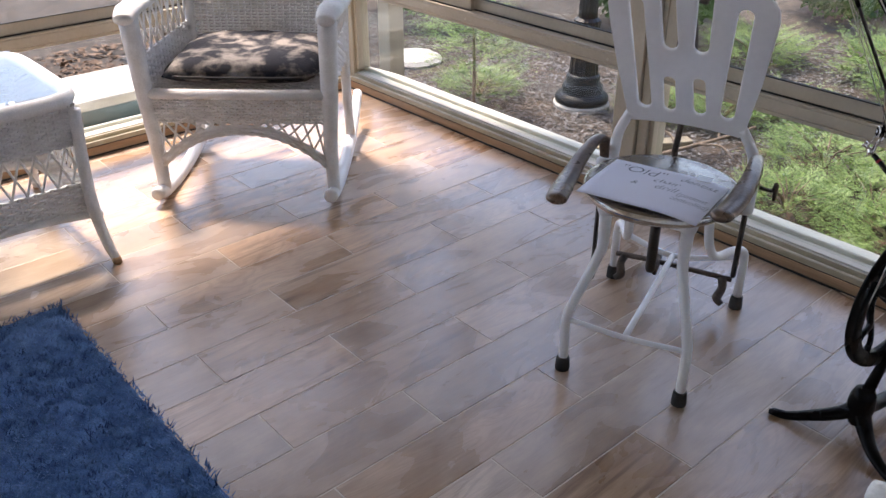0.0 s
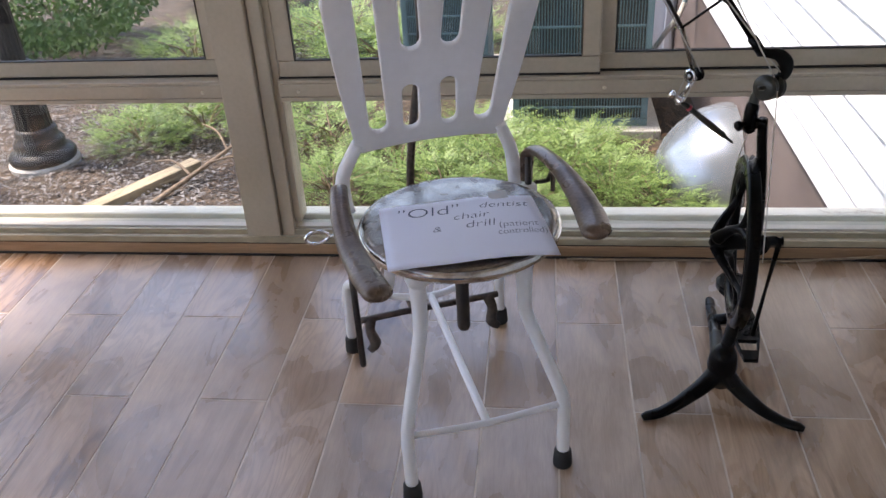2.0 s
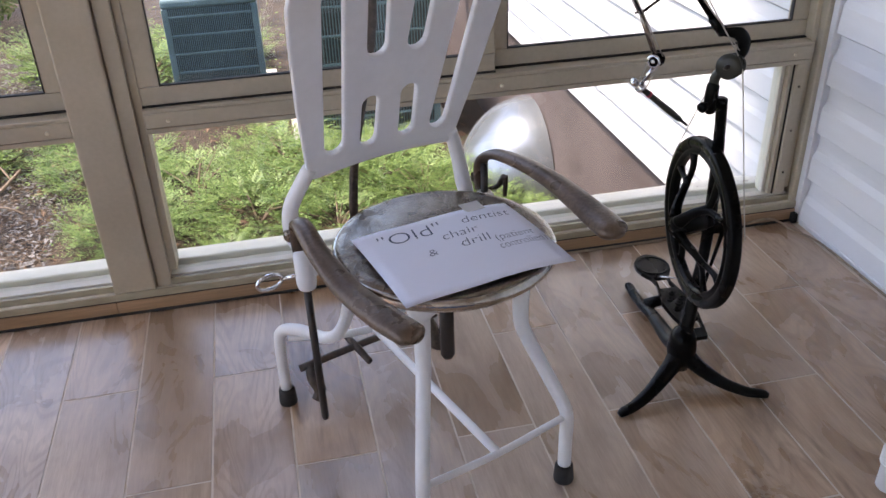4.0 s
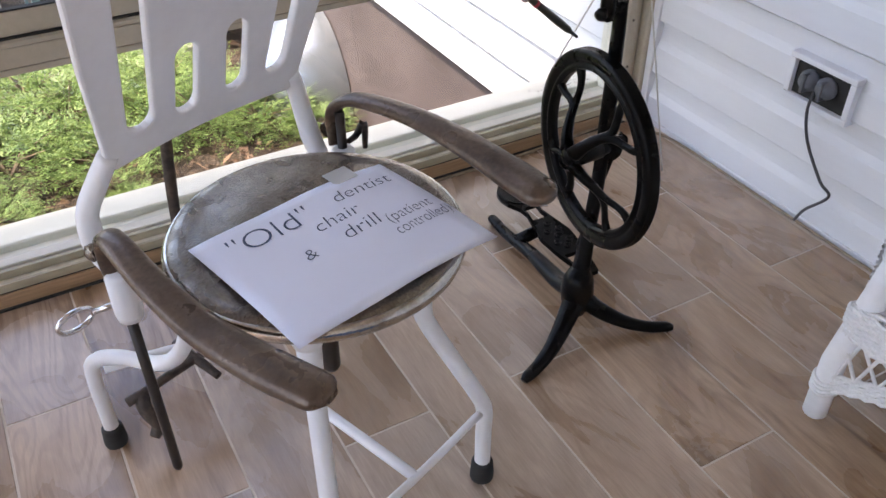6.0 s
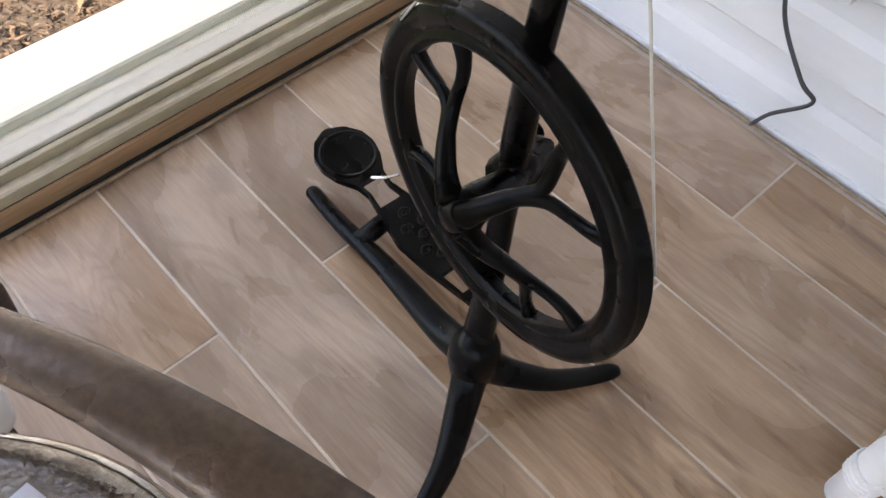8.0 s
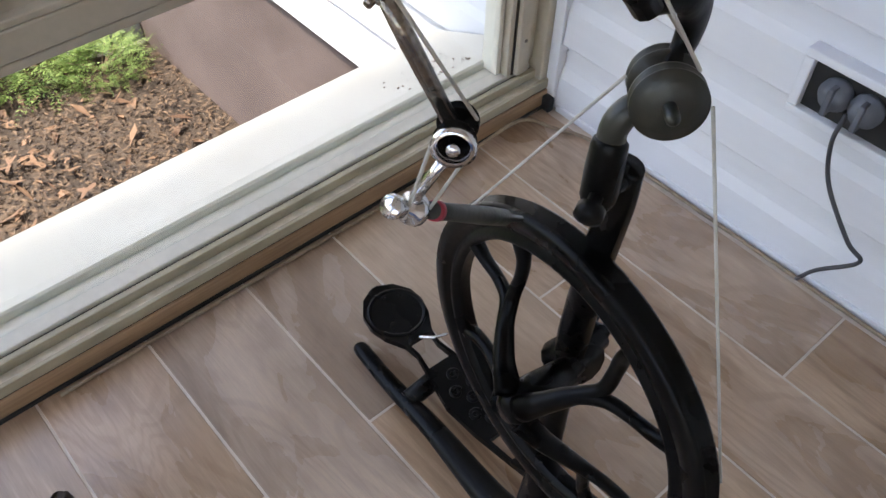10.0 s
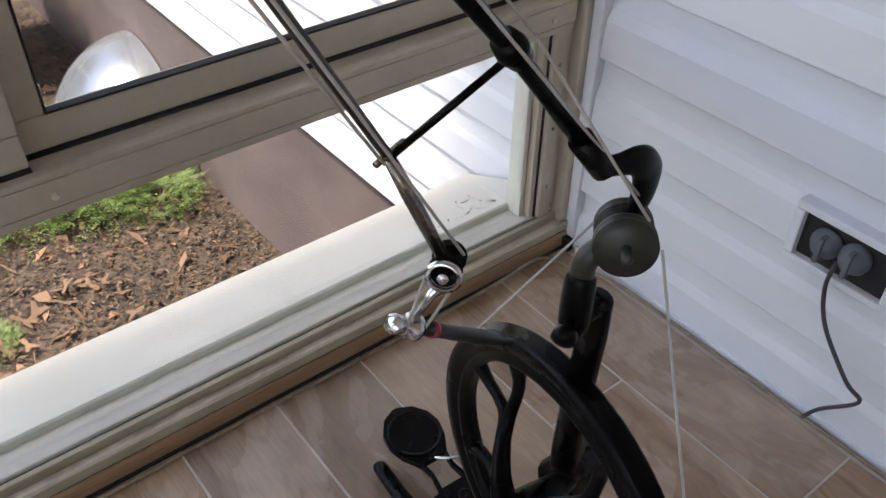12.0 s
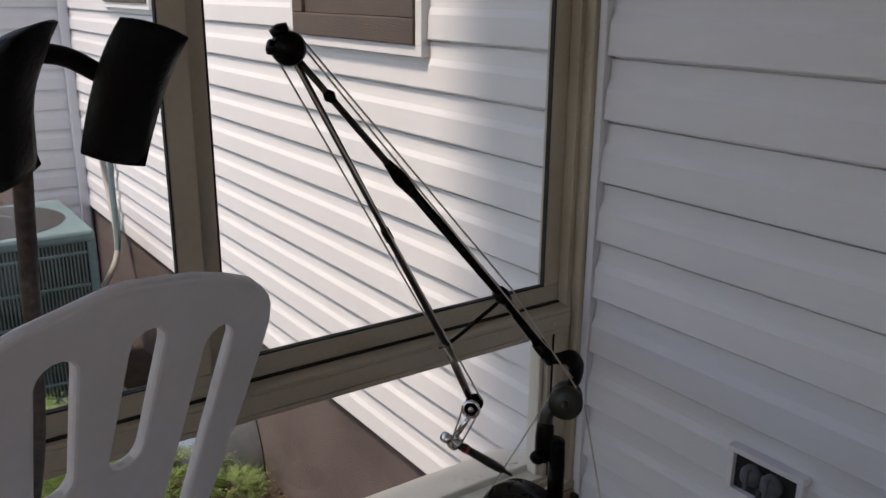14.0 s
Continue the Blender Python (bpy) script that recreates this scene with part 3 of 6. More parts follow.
dental = thing("dental_chair", (0.374, 1.726, 0), "antique white enamelled dental chair with tarnished arms and metal seat", "chair", rz=20.5)
for u, v, bu, bv in ((-0.147, -0.243, -0.095, -0.175), (0.147, -0.243, 0.095, -0.175)):
    leg = part("front_leg", tube([(bu, bv, 0.455), (bu, bv, 0.40), (bu, bv, 0.338), (bu + (u - bu) * 0.10, bv + (v - bv) * 0.10, 0.308), (bu + (u - bu) * 0.5, bv + (v - bv) * 0.5, 0.242), (bu + (u - bu) * 0.90, bv + (v - bv) * 0.90, 0.176), (u, v, 0.146), (u, v, 0.10), (u, v, 0.03)], [0.016, 0.0145, 0.0130, 0.0125, 0.012, 0.012, 0.012, 0.012, 0.012]), M_WHITE, dental, smooth=True)
    part("ferrule", lathe([(0.0, 0.0), (0.018, 0.0), (0.0185, 0.006), (0.0165, 0.034), (0.014, 0.038), (0.0, 0.038)], 16, m=Matrix.Translation((u, v, 0))), M_RUBBER, leg, "black rubber ferrule", True)
    part("collar", lathe([(0.0, 0.0), (0.017, 0.0), (0.021, 0.012), (0.022, 0.022), (0.021, 0.026), (0.0, 0.026)], 18, m=Matrix.Translation((bu, bv, 0.418))), M_WHITE, leg, "", True)
    part("seat_bumper", lathe([(0.0, 0.0), (0.024, 0.0), (0.028, 0.004), (0.026, 0.009), (0.0, 0.009)], 20, m=Matrix.Translation((bu, bv, 0.4445))), M_RUBBER, leg, "dark rubber bumper under the seat", True)
for u, v in ((-0.178, 0.243), (0.178, 0.243)):
    s = 1 if u > 0 else -1
    leg = part("rear_leg", tube([(s * 0.095, 0.02, 0.455), (s * 0.10, 0.05, 0.36), (s * 0.105, 0.085, 0.26), (s * 0.12, 0.13, 0.205), (s * 0.15, 0.20, 0.195), (s * 0.172, 0.236, 0.18), (u, v, 0.14), (u, v, 0.03)], 0.0118), M_WHITE, dental, smooth=True)
    part("ferrule", lathe([(0.0, 0.0), (0.018, 0.0), (0.0185, 0.006), (0.0165, 0.034), (0.014, 0.038), (0.0, 0.038)], 16, m=Matrix.Translation((u, v, 0))), M_RUBBER, leg, "black rubber ferrule", True)
part("front_stretcher", tube([(-0.143, -0.243, 0.15), (0.0, -0.243, 0.142), (0.143, -0.243, 0.15)], 0.0055, flat=1.3, up=(0, 0, 1)), M_WHITE, dental, smooth=True)
part("rear_stretcher", tube([(-0.165, 0.228, 0.165), (0.0, 0.18, 0.15), (0.165, 0.228, 0.165)], 0.008), M_WHITE, dental, smooth=True)
part("brace", tube([(0.0, 0.18, 0.15), (0.0, -0.03, 0.145), (0.0, -0.243, 0.142)], 0.008), M_WHITE, dental, smooth=True)
bm = box(-0.10, 0.10, -0.195, 0.035, 0.435, 0.452, 0.006)
part("seat_frame", bm, M_WHITE, dental)
part("leg_yoke", tube([(-0.098, -0.176, 0.418), (-0.085, -0.178, 0.430), (-0.045, -0.180, 0.4315), (0.0, -0.181, 0.4315), (0.045, -0.180, 0.4315), (0.085, -0.178, 0.430), (0.098, -0.176, 0.418)], [0.015, 0.0165, 0.0130, 0.0115, 0.0130, 0.0165, 0.015], flat=0.8, up=(0, 0, 1)), M_WHITE, dental, "", True)
part("seat_spider", lathe([(0, 0.40), (0.03, 0.40), (0.055, 0.425), (0.06, 0.437), (0, 0.437)], 24, m=Matrix.Translation((0.004, -0.09, 0))), M_WHITE, dental, "", True)
part("height_screw", sweep([(0.004, -0.09, 0.245), (0.004, -0.09, 0.252), (0.004, -0.09, 0.41)], [0.009, 0.0125, 0.0125], 14), M_DARKROD, dental, "black height screw", True)
seat = part("seat", lathe([(0, 0.443), (0.12, 0.444), (0.150, 0.447), (0.168, 0.453), (0.176, 0.460), (0.1785, 0.468), (0.1755, 0.476), (0.168, 0.4815), (0.158, 0.4835), (0.152, 0.482), (0.135, 0.4845), (0.08, 0.4845), (0.0, 0.483)], 64, m=Matrix.Translation((0.004, -0.09, 0))), M_STEEL, dental, "worn stamped metal seat dish", True)

part("seat_rim", lathe([(0.160, 0.4500), (0.1705, 0.4545), (0.1780, 0.4610), (0.1800, 0.4685), (0.1780, 0.4735), (0.1762, 0.4768), (0.1720, 0.4785), (0.1700, 0.4765)], 64, m=Matrix.Translation((0.004, -0.09, 0))), M_RIM, seat, "worn bright rolled rim", True)

# arms
ARM_L = [(-0.18, 0.055, 0.435), (-0.183, 0.056, 0.475), (-0.184, 0.045, 0.508), (-0.190, 0.01, 0.518), (-0.197, -0.06, 0.505), (-0.196, -0.14, 0.489), (-0.188, -0.22, 0.485), (-0.178, -0.285, 0.486), (-0.175, -0.303, 0.486)]
ARM_R = [(0.184, 0.066, 0.455), (0.185, 0.068, 0.485), (0.185, 0.058, 0.516), (0.188, 0.015, 0.538), (0.195, -0.07, 0.542), (0.195, -0.15, 0.537), (0.188, -0.23, 0.529), (0.176, -0.287, 0.528), (0.173, -0.305, 0.528)]
for path, lab in ((ARM_L, "lowered tarnished brown arm"), (ARM_R, "tarnished brown arm")):
    p = catmull(path, 6)
    part("arm", sweep(p, radii([0.013, 0.0135, 0.015, 0.0155, 0.0175, 0.020, 0.023, 0.0255, 0.0245, 0.011], len(p)), 18, flat=0.55, up=(0, 0.35, 1)), M_ARM, dental, lab, True)
for s, top, low in ((-1, 0.45, 0.10), (1, 0.51, 0.205)):
    rod = part("arm_rod", sweep([(s * 0.18, 0.045, low), (s * 0.18, 0.045, low + 0.006), (s * 0.182, 0.05, top)], [0.005, 0.0068, 0.0068], 12), M_DARKROD, dental, "dark sliding arm rod", True)
    part("rod_socket", lathe([(0, -0.03), (0.015, -0.03), (0.017, -0.02), (0.017, 0.035), (0.013, 0.04), (0, 0.04)], 18, m=Matrix.Translation((s * 0.181, 0.048, 0.415))), M_WHITE, dental, "", True)
    part("arm_bracket", tube([(s * 0.10, 0.01, 0.44), (s * 0.14, 0.03, 0.425), (s * 0.178, 0.046, 0.415)], 0.011), M_WHITE, dental, "", True)
ring = [(-0.235 + 0.022 * math.cos(a), 0.075, 0.40 + 0.013 * math.sin(a)) for a in np.linspace(0, 2 * math.pi, 17)[:-1]]
part("thumb_ring", sweep(ring, 0.0035, 8, closed=True), M_CHROME, dental, "nickel thumb ring", True)
part("thumb_shank", sweep([(-0.213, 0.073, 0.40), (-0.185, 0.055, 0.408)], 0.004, 8), M_CHROME, dental, "", True)
part("thumb_screw", tube([(0.20, 0.06, 0.45), (0.228, 0.07, 0.445), (0.236, 0.06, 0.465), (0.236, 0.06, 0.425)], [0.004, 0.005, 0.006, 0.004]), M_RUST, dental, "rusty thumb screw", True)

# backrest: a pierced plate that leans over the seat
LEAN_V, LEAN_S = 0.11, -0.36


def back_at(u, z, off=0.0):
    return Vector((u, LEAN_V + (z - 0.5) * LEAN_S + off - 0.16 * u * u * -1.0, z))


def half_width(z):
    return float(np.interp(z, [0.545, 0.56, 0.60, 0.70, 0.80, 0.855, 0.878, 0.897, 0.916, 0.932, 0.945, 0.953], [0.118, 0.140, 0.147, 0.166, 0.180, 0.186, 0.183, 0.172, 0.148, 0.110, 0.065, 0.01]))


SLOTS = [(-0.119, -0.098, 0.598, 0.878, 0.0165), (-0.049, -0.040, 0.762, 0.905, 0.0165), (-0.040, -0.037, 0.598, 0.692, 0.0145),
         (0.033, 0.029, 0.762, 0.905, 0.0165), (0.029, 0.034, 0.600, 0.698, 0.0145), (0.117, 0.098, 0.598, 0.878, 0.0165)]


def in_slot(u, z):
    for ut, ub, z0, z1, w in SLOTS:
        c = ub + (ut - ub) * (z - z0) / (z1 - z0)
        zz = min(max(z, z0 + w), z1 - w)
        if math.hypot(u - c, z - zz) < w:
            return True
    return False


def slot_outline(ut, ub, z0, z1, w, n=8):
    out = []
    for a in np.linspace(0, math.pi, n):
        out.append((ut + w * math.cos(a), z1 - w + w * math.sin(a)))
    for a in np.linspace(math.pi, 2 * math.pi, n):
        out.append((ub + w * math.cos(a), z0 + w + w * math.sin(a)))
    return out


def backrest_mesh():
    zs = list(np.linspace(0.553, 0.953, 34))
    rim = [(half_width(z), z) for z in zs] + [(-half_width(z), z) for z in zs[::-1]]
    low = [(u, 0.553 + 0.012 * (1 - (u / 0.13) ** 2)) for u in np.linspace(-0.11, 0.11, 9)]
    bm = bmesh.new()
    edges = []
    for loop in [rim + low] + [slot_outline(*s) for s in SLOTS]:
        vs = [bm.verts.new((u, z, 0)) for u, z in loop]
        edges += [bm.edges.new((vs[i], vs[(i + 1) % len(vs)])) for i in range(len(vs))]
    bmesh.ops.triangle_fill(bm, edges=edges, use_beauty=True, use_dissolve=False)
    for f in [f for f in bm.faces if in_slot(f.calc_center_median().x, f.calc_center_median().y)]:
        bm.faces.remove(f)
    for v in bm.verts:
        v.co = back_at(v.co.x, v.co.y)
    bmesh.ops.recalc_face_normals(bm, faces=bm.faces[:])
    return bm


back = part("backrest", backrest_mesh(), M_WHITE, dental, "pierced white back plate")
sol = back.modifiers.new("thickness", "SOLIDIFY")
sol.thickness, sol.offset = 0.012, 0.0
bev = back.modifiers.new("soft_edge", "BEVEL")
bev.width, bev.segments, bev.limit_method, bev.angle_limit = 0.0035, 2, "ANGLE", radians(50)
for s in (-1, 1):
    part("back_stem", tube([(s * 0.135, 0.088, 0.575), (s * 0.152, 0.10, 0.54), (s * 0.168, 0.112, 0.50), (s * 0.172, 0.105, 0.46), (s * 0.168, 0.085, 0.435)], [0.012, 0.013, 0.0135, 0.015, 0.014]), M_WHITE, dental, "", True)
    part("pivot_bolt", lathe([(0, 0), (0.011, 0), (0.011, 0.008), (0.005, 0.012), (0, 0.012)], 8, m=axis_to((s * 0.183, 0.085, 0.468), (s * 0.25, 0.085, 0.468))), M_STEEL, dental, "worn pivot bolt")
part("back_strut", tube([(-0.035, 0.16, 0.36), (-0.03, 0.158, 0.45), (-0.02, 0.15, 0.56), (-0.004, 0.10, 0.74), (-0.012, 0.06, 0.86), (-0.025, 0.02, 1.00), (-0.03, 0.0, 1.10)], [0.007, 0.008, 0.008, 0.007, 0.007, 0.0075, 0.008]), M_RUST, dental, "rusty headrest bar", True)
part("strut_clamp", tube([(-0.055, 0.15, 0.37), (-0.035, 0.155, 0.38), (-0.012, 0.15, 0.375)], [0.008, 0.014, 0.009]), M_DARKROD, dental, "", True)
part("strut_lever", tube([(-0.10, 0.085, 0.875), (-0.06, 0.075, 0.885), (-0.02, 0.062, 0.875), (0.02, 0.05, 0.865)], [0.006, 0.009, 0.012, 0.007]), M_RUST, dental, "rusty clamp lever", True)

# rear tilt bar
part("tilt_bar", tube([(-0.16, 0.20, 0.105), (-0.06, 0.19, 0.115), (0.06, 0.19, 0.115), (0.16, 0.205, 0.105)], 0.0075), M_RUST, dental, "rusty tilt bar", True)
for s in (-1, 1):
    part("bar_claw", tube([(s * 0.135, 0.20, 0.108), (s * 0.142, 0.185, 0.085), (s * 0.135, 0.17, 0.06), (s * 0.15, 0.165, 0.045)], [0.012, 0.011, 0.013, 0.008]), M_RUST, dental, "", True)
part("bar_handle", tube([(-0.045, 0.235, 0.125), (-0.04, 0.19, 0.116), (-0.035, 0.14, 0.105)], [0.006, 0.0085, 0.0065]), M_RUST, dental, "", True)

# headrest pads
def pad(u, turn):
    m = Matrix.Translation((u, -0.005, 1.097)) @ Euler((radians(22), radians(17 if u > 0 else -13), radians(turn))).to_matrix().to_4x4()
    bm = bmesh.new()
    nx, nz = 6, 10
    face, rear = [], []
    for i in range(nx + 1):
        for j in range(nz + 1):
            a, c = i / nx * 2 - 1, j / nz * 2 - 1
            puff = 0.016 * (1 - a ** 4) * (1 - c ** 4) + 0.003
            x, z, bow = 0.027 * a * (1 - 0.06 * c * c), 0.062 * c * (1 - 0.05 * a * a), 0.02 * c * c
            face.append(bm.verts.new(m @ Vector((x, -puff - bow, z))))
            rear.append(bm.verts.new(m @ Vector((x, 0.012 * (1 - a ** 6) * (1 - c ** 6) - bow + 0.001, z))))
    k = lambda i, j: i * (nz + 1) + j
    for i in range(nx):
        for j in range(nz):
            bm.faces.new((face[k(i, j)], face[k(i + 1, j)], face[k(i + 1, j + 1)], face[k(i, j + 1)]))
            bm.faces.new((rear[k(i, j)], rear[k(i, j + 1)], rear[k(i + 1, j + 1)], rear[k(i + 1, j)]))
    for i in range(nx):
        for j in (0, nz):
            bm.faces.new((face[k(i, j)], face[k(i + 1, j)], rear[k(i + 1, j)], rear[k(i, j)]))
    for j in range(nz):
        for i in (0, nx):
            bm.faces.new((face[k(i, j)], face[k(i, j + 1)], rear[k(i, j + 1)], rear[k(i, j)]))
    bmesh.ops.recalc_face_normals(bm, faces=bm.faces[:])
    return bm


for u, turn in ((-0.046, 25), (0.062, -25)):
    part("headrest_pad", pad(u, turn), M_PAD, dental, "black padded headrest cushion", True)
part("headrest_bow", tube([(-0.05, 0.015, 1.104), (-0.02, 0.02, 1.122), (0.02, 0.02, 1.120), (0.05, 0.015, 1.104)], 0.008), M_PAD, dental, "", True)

# ---- the note ----
note = thing("paper_note", (0.424, 1.591, 0.4905), "white paper note in blue ink taped on the seat", "paper", rz=13.7)
bm = bmesh.new()
N = 14
gridv = []
for i in range(N + 1):
    for j in range(N + 1):
        x, y = (i / N - 0.5) * 0.279, (j / N - 0.5) * 0.216
        z = -0.004 * (x / 0.14) ** 2 - 0.003 * (y / 0.108) ** 2 - 0.020 * max(0, x / 0.14 - 0.55) ** 2 + 0.0008 * math.sin(x * 40) + 0.004
        gridv.append(bm.verts.new((x, y, z)))
for i in range(N):
    for j in range(N):
        a = i * (N + 1) + j
        bm.faces.new((gridv[a], gridv[a + N + 1], gridv[a + N + 2], gridv[a + 1]))
sheet = part("sheet", bm, M_PAPER, note, smooth=True)
sol = sheet.modifiers.new("thickness", "SOLIDIFY")
sol.thickness, sol.offset = 0.0004, -1.0


def writing(text, a, c, size, slant=0.25, turn=0.0, narrow=1.0):
    cu = bpy.data.curves.new("writing", "FONT")
    cu.body, cu.size, cu.align_x, cu.align_y, cu.shear, cu.offset = text, size, "CENTER", "CENTER", slant, -0.016 * size
    tmp = bpy.data.objects.new("writing", cu)
    scene.collection.objects.link(tmp)
    dg = bpy.context.evaluated_depsgraph_get()
    me = bpy.data.meshes.new_from_object(tmp.evaluated_get(dg))
    bpy.data.objects.remove(tmp)
    ob = new("writing", me)
    me.materials.clear()
    me.materials.append(M_INK)
    m = pose((a - 0.5) * 0.279, (0.5 - c) * 0.216, 0.0, 0, 0, turn)
    for v in me.vertices:
        q = m @ Vector((v.co.x * narrow, v.co.y, v.co.z))
        x, y = q.x, q.y
        q.z = -0.004 * (x / 0.14) ** 2 - 0.003 * (y / 0.108) ** 2 - 0.020 * max(0, x / 0.14 - 0.55) ** 2 + 0.0008 * math.sin(x * 40) + 0.0046
        v.co = q
    ob.parent = note


writing('"Old"', 0.30, 0.19, 0.050, 0.12)
writing("dentist", 0.78, 0.175, 0.032)
writing("chair", 0.555, 0.335, 0.032, 0.2)
writing("&", 0.33, 0.50, 0.026, 0.2)
writing("drill", 0.595, 0.485, 0.034, 0.2)
writing("(patient", 0.825, 0.525, 0.028, 0.2, 2, 0.80)
writing("controlled)", 0.835, 0.640, 0.028, 0.2, 2, 0.68)
tape = part("tape", box(0.06, 0.095, 0.095, 0.125, 0.0008, 0.0012), mat("clear_tape", (0.55, 0.55, 0.55), None, 5, 0.15), note, "strip of clear tape")

# ---- the treadle drill ----
drill = thing("treadle_drill", (0.92, 1.757, 0), "black cast iron foot-powered dental drill with a spoked flywheel", "dental drill")
D = Vector((0.92, 1.757, 0))


def dl(*pts):
    return [Vector(p) - D for p in pts]


for tip, mid, lab in (((0.769, 1.681, 0.010), (0.835, 1.705, 0.028), ""), ((1.056, 1.660, 0.012), (0.985, 1.700, 0.026), ""), ((0.956, 2.094, 0.014), (0.94, 1.93, 0.042), "")):
    t, m_ = Vector(tip), Vector(mid)
    c = Vector((0.92, 1.757, 0.085))
    part("foot", tube(dl(c, c.lerp(m_, 0.35) - Vector((0, 0, 0.012)), m_, m_.lerp(t, 0.6) - Vector((0, 0, 0.006)), t, t + (t - m_).normalized() * 0.012), [0.022, 0.019, 0.0145, 0.012, 0.011, 0.007], flat=0.8, up=(0, 0, 1)), M_IRON, drill, lab, True)
part("boss", lathe([(0, 0.03), (0.018, 0.035), (0.027, 0.06), (0.030, 0.085), (0.027, 0.11), (0.021, 0.125), (0.0, 0.14)], 24), M_IRON, drill, "", True)
part("post", tube(dl((0.922, 1.758, 0.11), (0.935, 1.765, 0.20), (0.950, 1.774, 0.30), (0.951, 1.773, 0.40), (0.943, 1.764, 0.50), (0.931, 1.751, 0.58), (0.927, 1.747, 0.62)), [0.020, 0.015, 0.0135, 0.015, 0.0135, 0.0125, 0.011], flat=0.72, up=(1, 0, 0)), M_IRON, drill, "", True)
part("axle", sweep(dl((0.875, 1.757, 0.366), (0.985, 1.770, 0.366)), 0.011, 14), M_IRON, drill, "", True)
part("bearing", tube(dl((0.955, 1.757, 0.366), (0.958, 1.775, 0.36), (0.957, 1.79, 0.34)), [0.02, 0.019, 0.016]), M_IRON, drill, "", True)
wheel = part("flywheel", lathe([(0.129, -0.006), (0.132, -0.011), (0.136, -0.012), (0.139, -0.008), (0.143, -0.0075), (0.146, -0.012), (0.153, -0.0125), (0.160, -0.011), (0.1625, -0.006), (0.155, 0.0), (0.1625, 0.006), (0.160, 0.010), (0.147, 0.011), (0.134, 0.009), (0.129, 0.005), (0.129, -0.006)], 72, m=Matrix.Translation(Vector((0.925, 1.762, 0.370)) - D) @ pose(0, 0, 0, 0, 0, -6) @ pose(0, 0, 0, 0, 90, 0)), M_IRON, drill, "spoked flywheel rim", True)
WC = Vector((0.925, 1.762, 0.370)) - D
WM = Matrix.Translation(WC) @ pose(0, 0, 0, 0, 0, -6)
for k in range(4):
    w0 = math.radians(45 + 90 * k)

    def wp(r, dw, x):
        return WM @ Vector((x, r * math.cos(w0 + dw), r * math.sin(w0 + dw)))
    for s in (1, -1):
        part("spoke", tube([wp(0.012, 0.0, -0.046), wp(0.036, -0.10, -0.037), wp(0.060, -0.09, -0.023), wp(0.080, -0.02 + 0.06 * s, -0.011), wp(0.098, 0.20 * s, -0.005), wp(0.114, 0.275 * s, -0.003), wp(0.131, 0.29 * s, -0.002)], [0.0135, 0.0105, 0.0085, 0.0070, 0.0064, 0.0068, 0.0085], 5, 12, 0.85), M_IRON, wheel, "", True)
part("hub", lathe([(0, -0.058), (0.010, -0.057), (0.015, -0.052), (0.018, -0.043), (0.017, -0.02), (0.014, 0.01), (0, 0.01)], 20, m=WM @ pose(0, 0, 0, 0, 90, 0)), M_IRON, wheel, "", True)
# crank and rod
part("crank", tube(dl((0.985, 1.770, 0.366), (0.988, 1.782, 0.362), (0.990, 1.796, 0.352)), [0.012, 0.009, 0.009]), M_IRON, drill, "", True)
part("crank_pin", sweep(dl((0.985, 1.796, 0.352), (1.006, 1.798, 0.352), (1.009, 1.798, 0.352)), [0.006, 0.006, 0.010], 12), M_IRON, drill, "", True)
part("connecting_rod", tube(dl((1.004, 1.798, 0.352), (1.002, 1.83, 0.22), (1.0, 1.862, 0.085)), [0.0055, 0.0034, 0.0055]), M_IRON, drill, "", True)
# treadle plate
part("treadle_pivot", sweep(dl((0.945, 1.985, 0.035), (1.01, 1.985, 0.045)), 0.013, 12), M_IRON, drill, "", True)


def treadle():
    out = []
    ys = np.linspace(-0.13, 0.20, 67)
    for y in ys:
        w = float(np.interp(y, [-0.13, -0.10, -0.05, 0.0, 0.04, 0.08, 0.10, 0.125, 0.148, 0.17, 0.19, 0.20], [0.014, 0.020, 0.029, 0.034, 0.026, 0.018, 0.021, 0.035, 0.041, 0.038, 0.024, 0.004]))
        out.append((w, y))
    bm = bmesh.new()
    rows = []
    for w, y in out:
        rows.append([bm.verts.new((x * w, y, 0)) for x in (-1, -0.78, 0.78, 1)])
    for i in range(len(rows) - 1):
        y = (out[i][1] + out[i + 1][1]) / 2
        for k in range(3):
            # two pierced stretches leave the rim standing
            if k == 1 and (0.055 < y < 0.10 or -0.10 < y < -0.065):
                continue
            bm.faces.new((rows[i][k], rows[i][k + 1], rows[i + 1][k + 1], rows[i + 1][k]))
    return bm


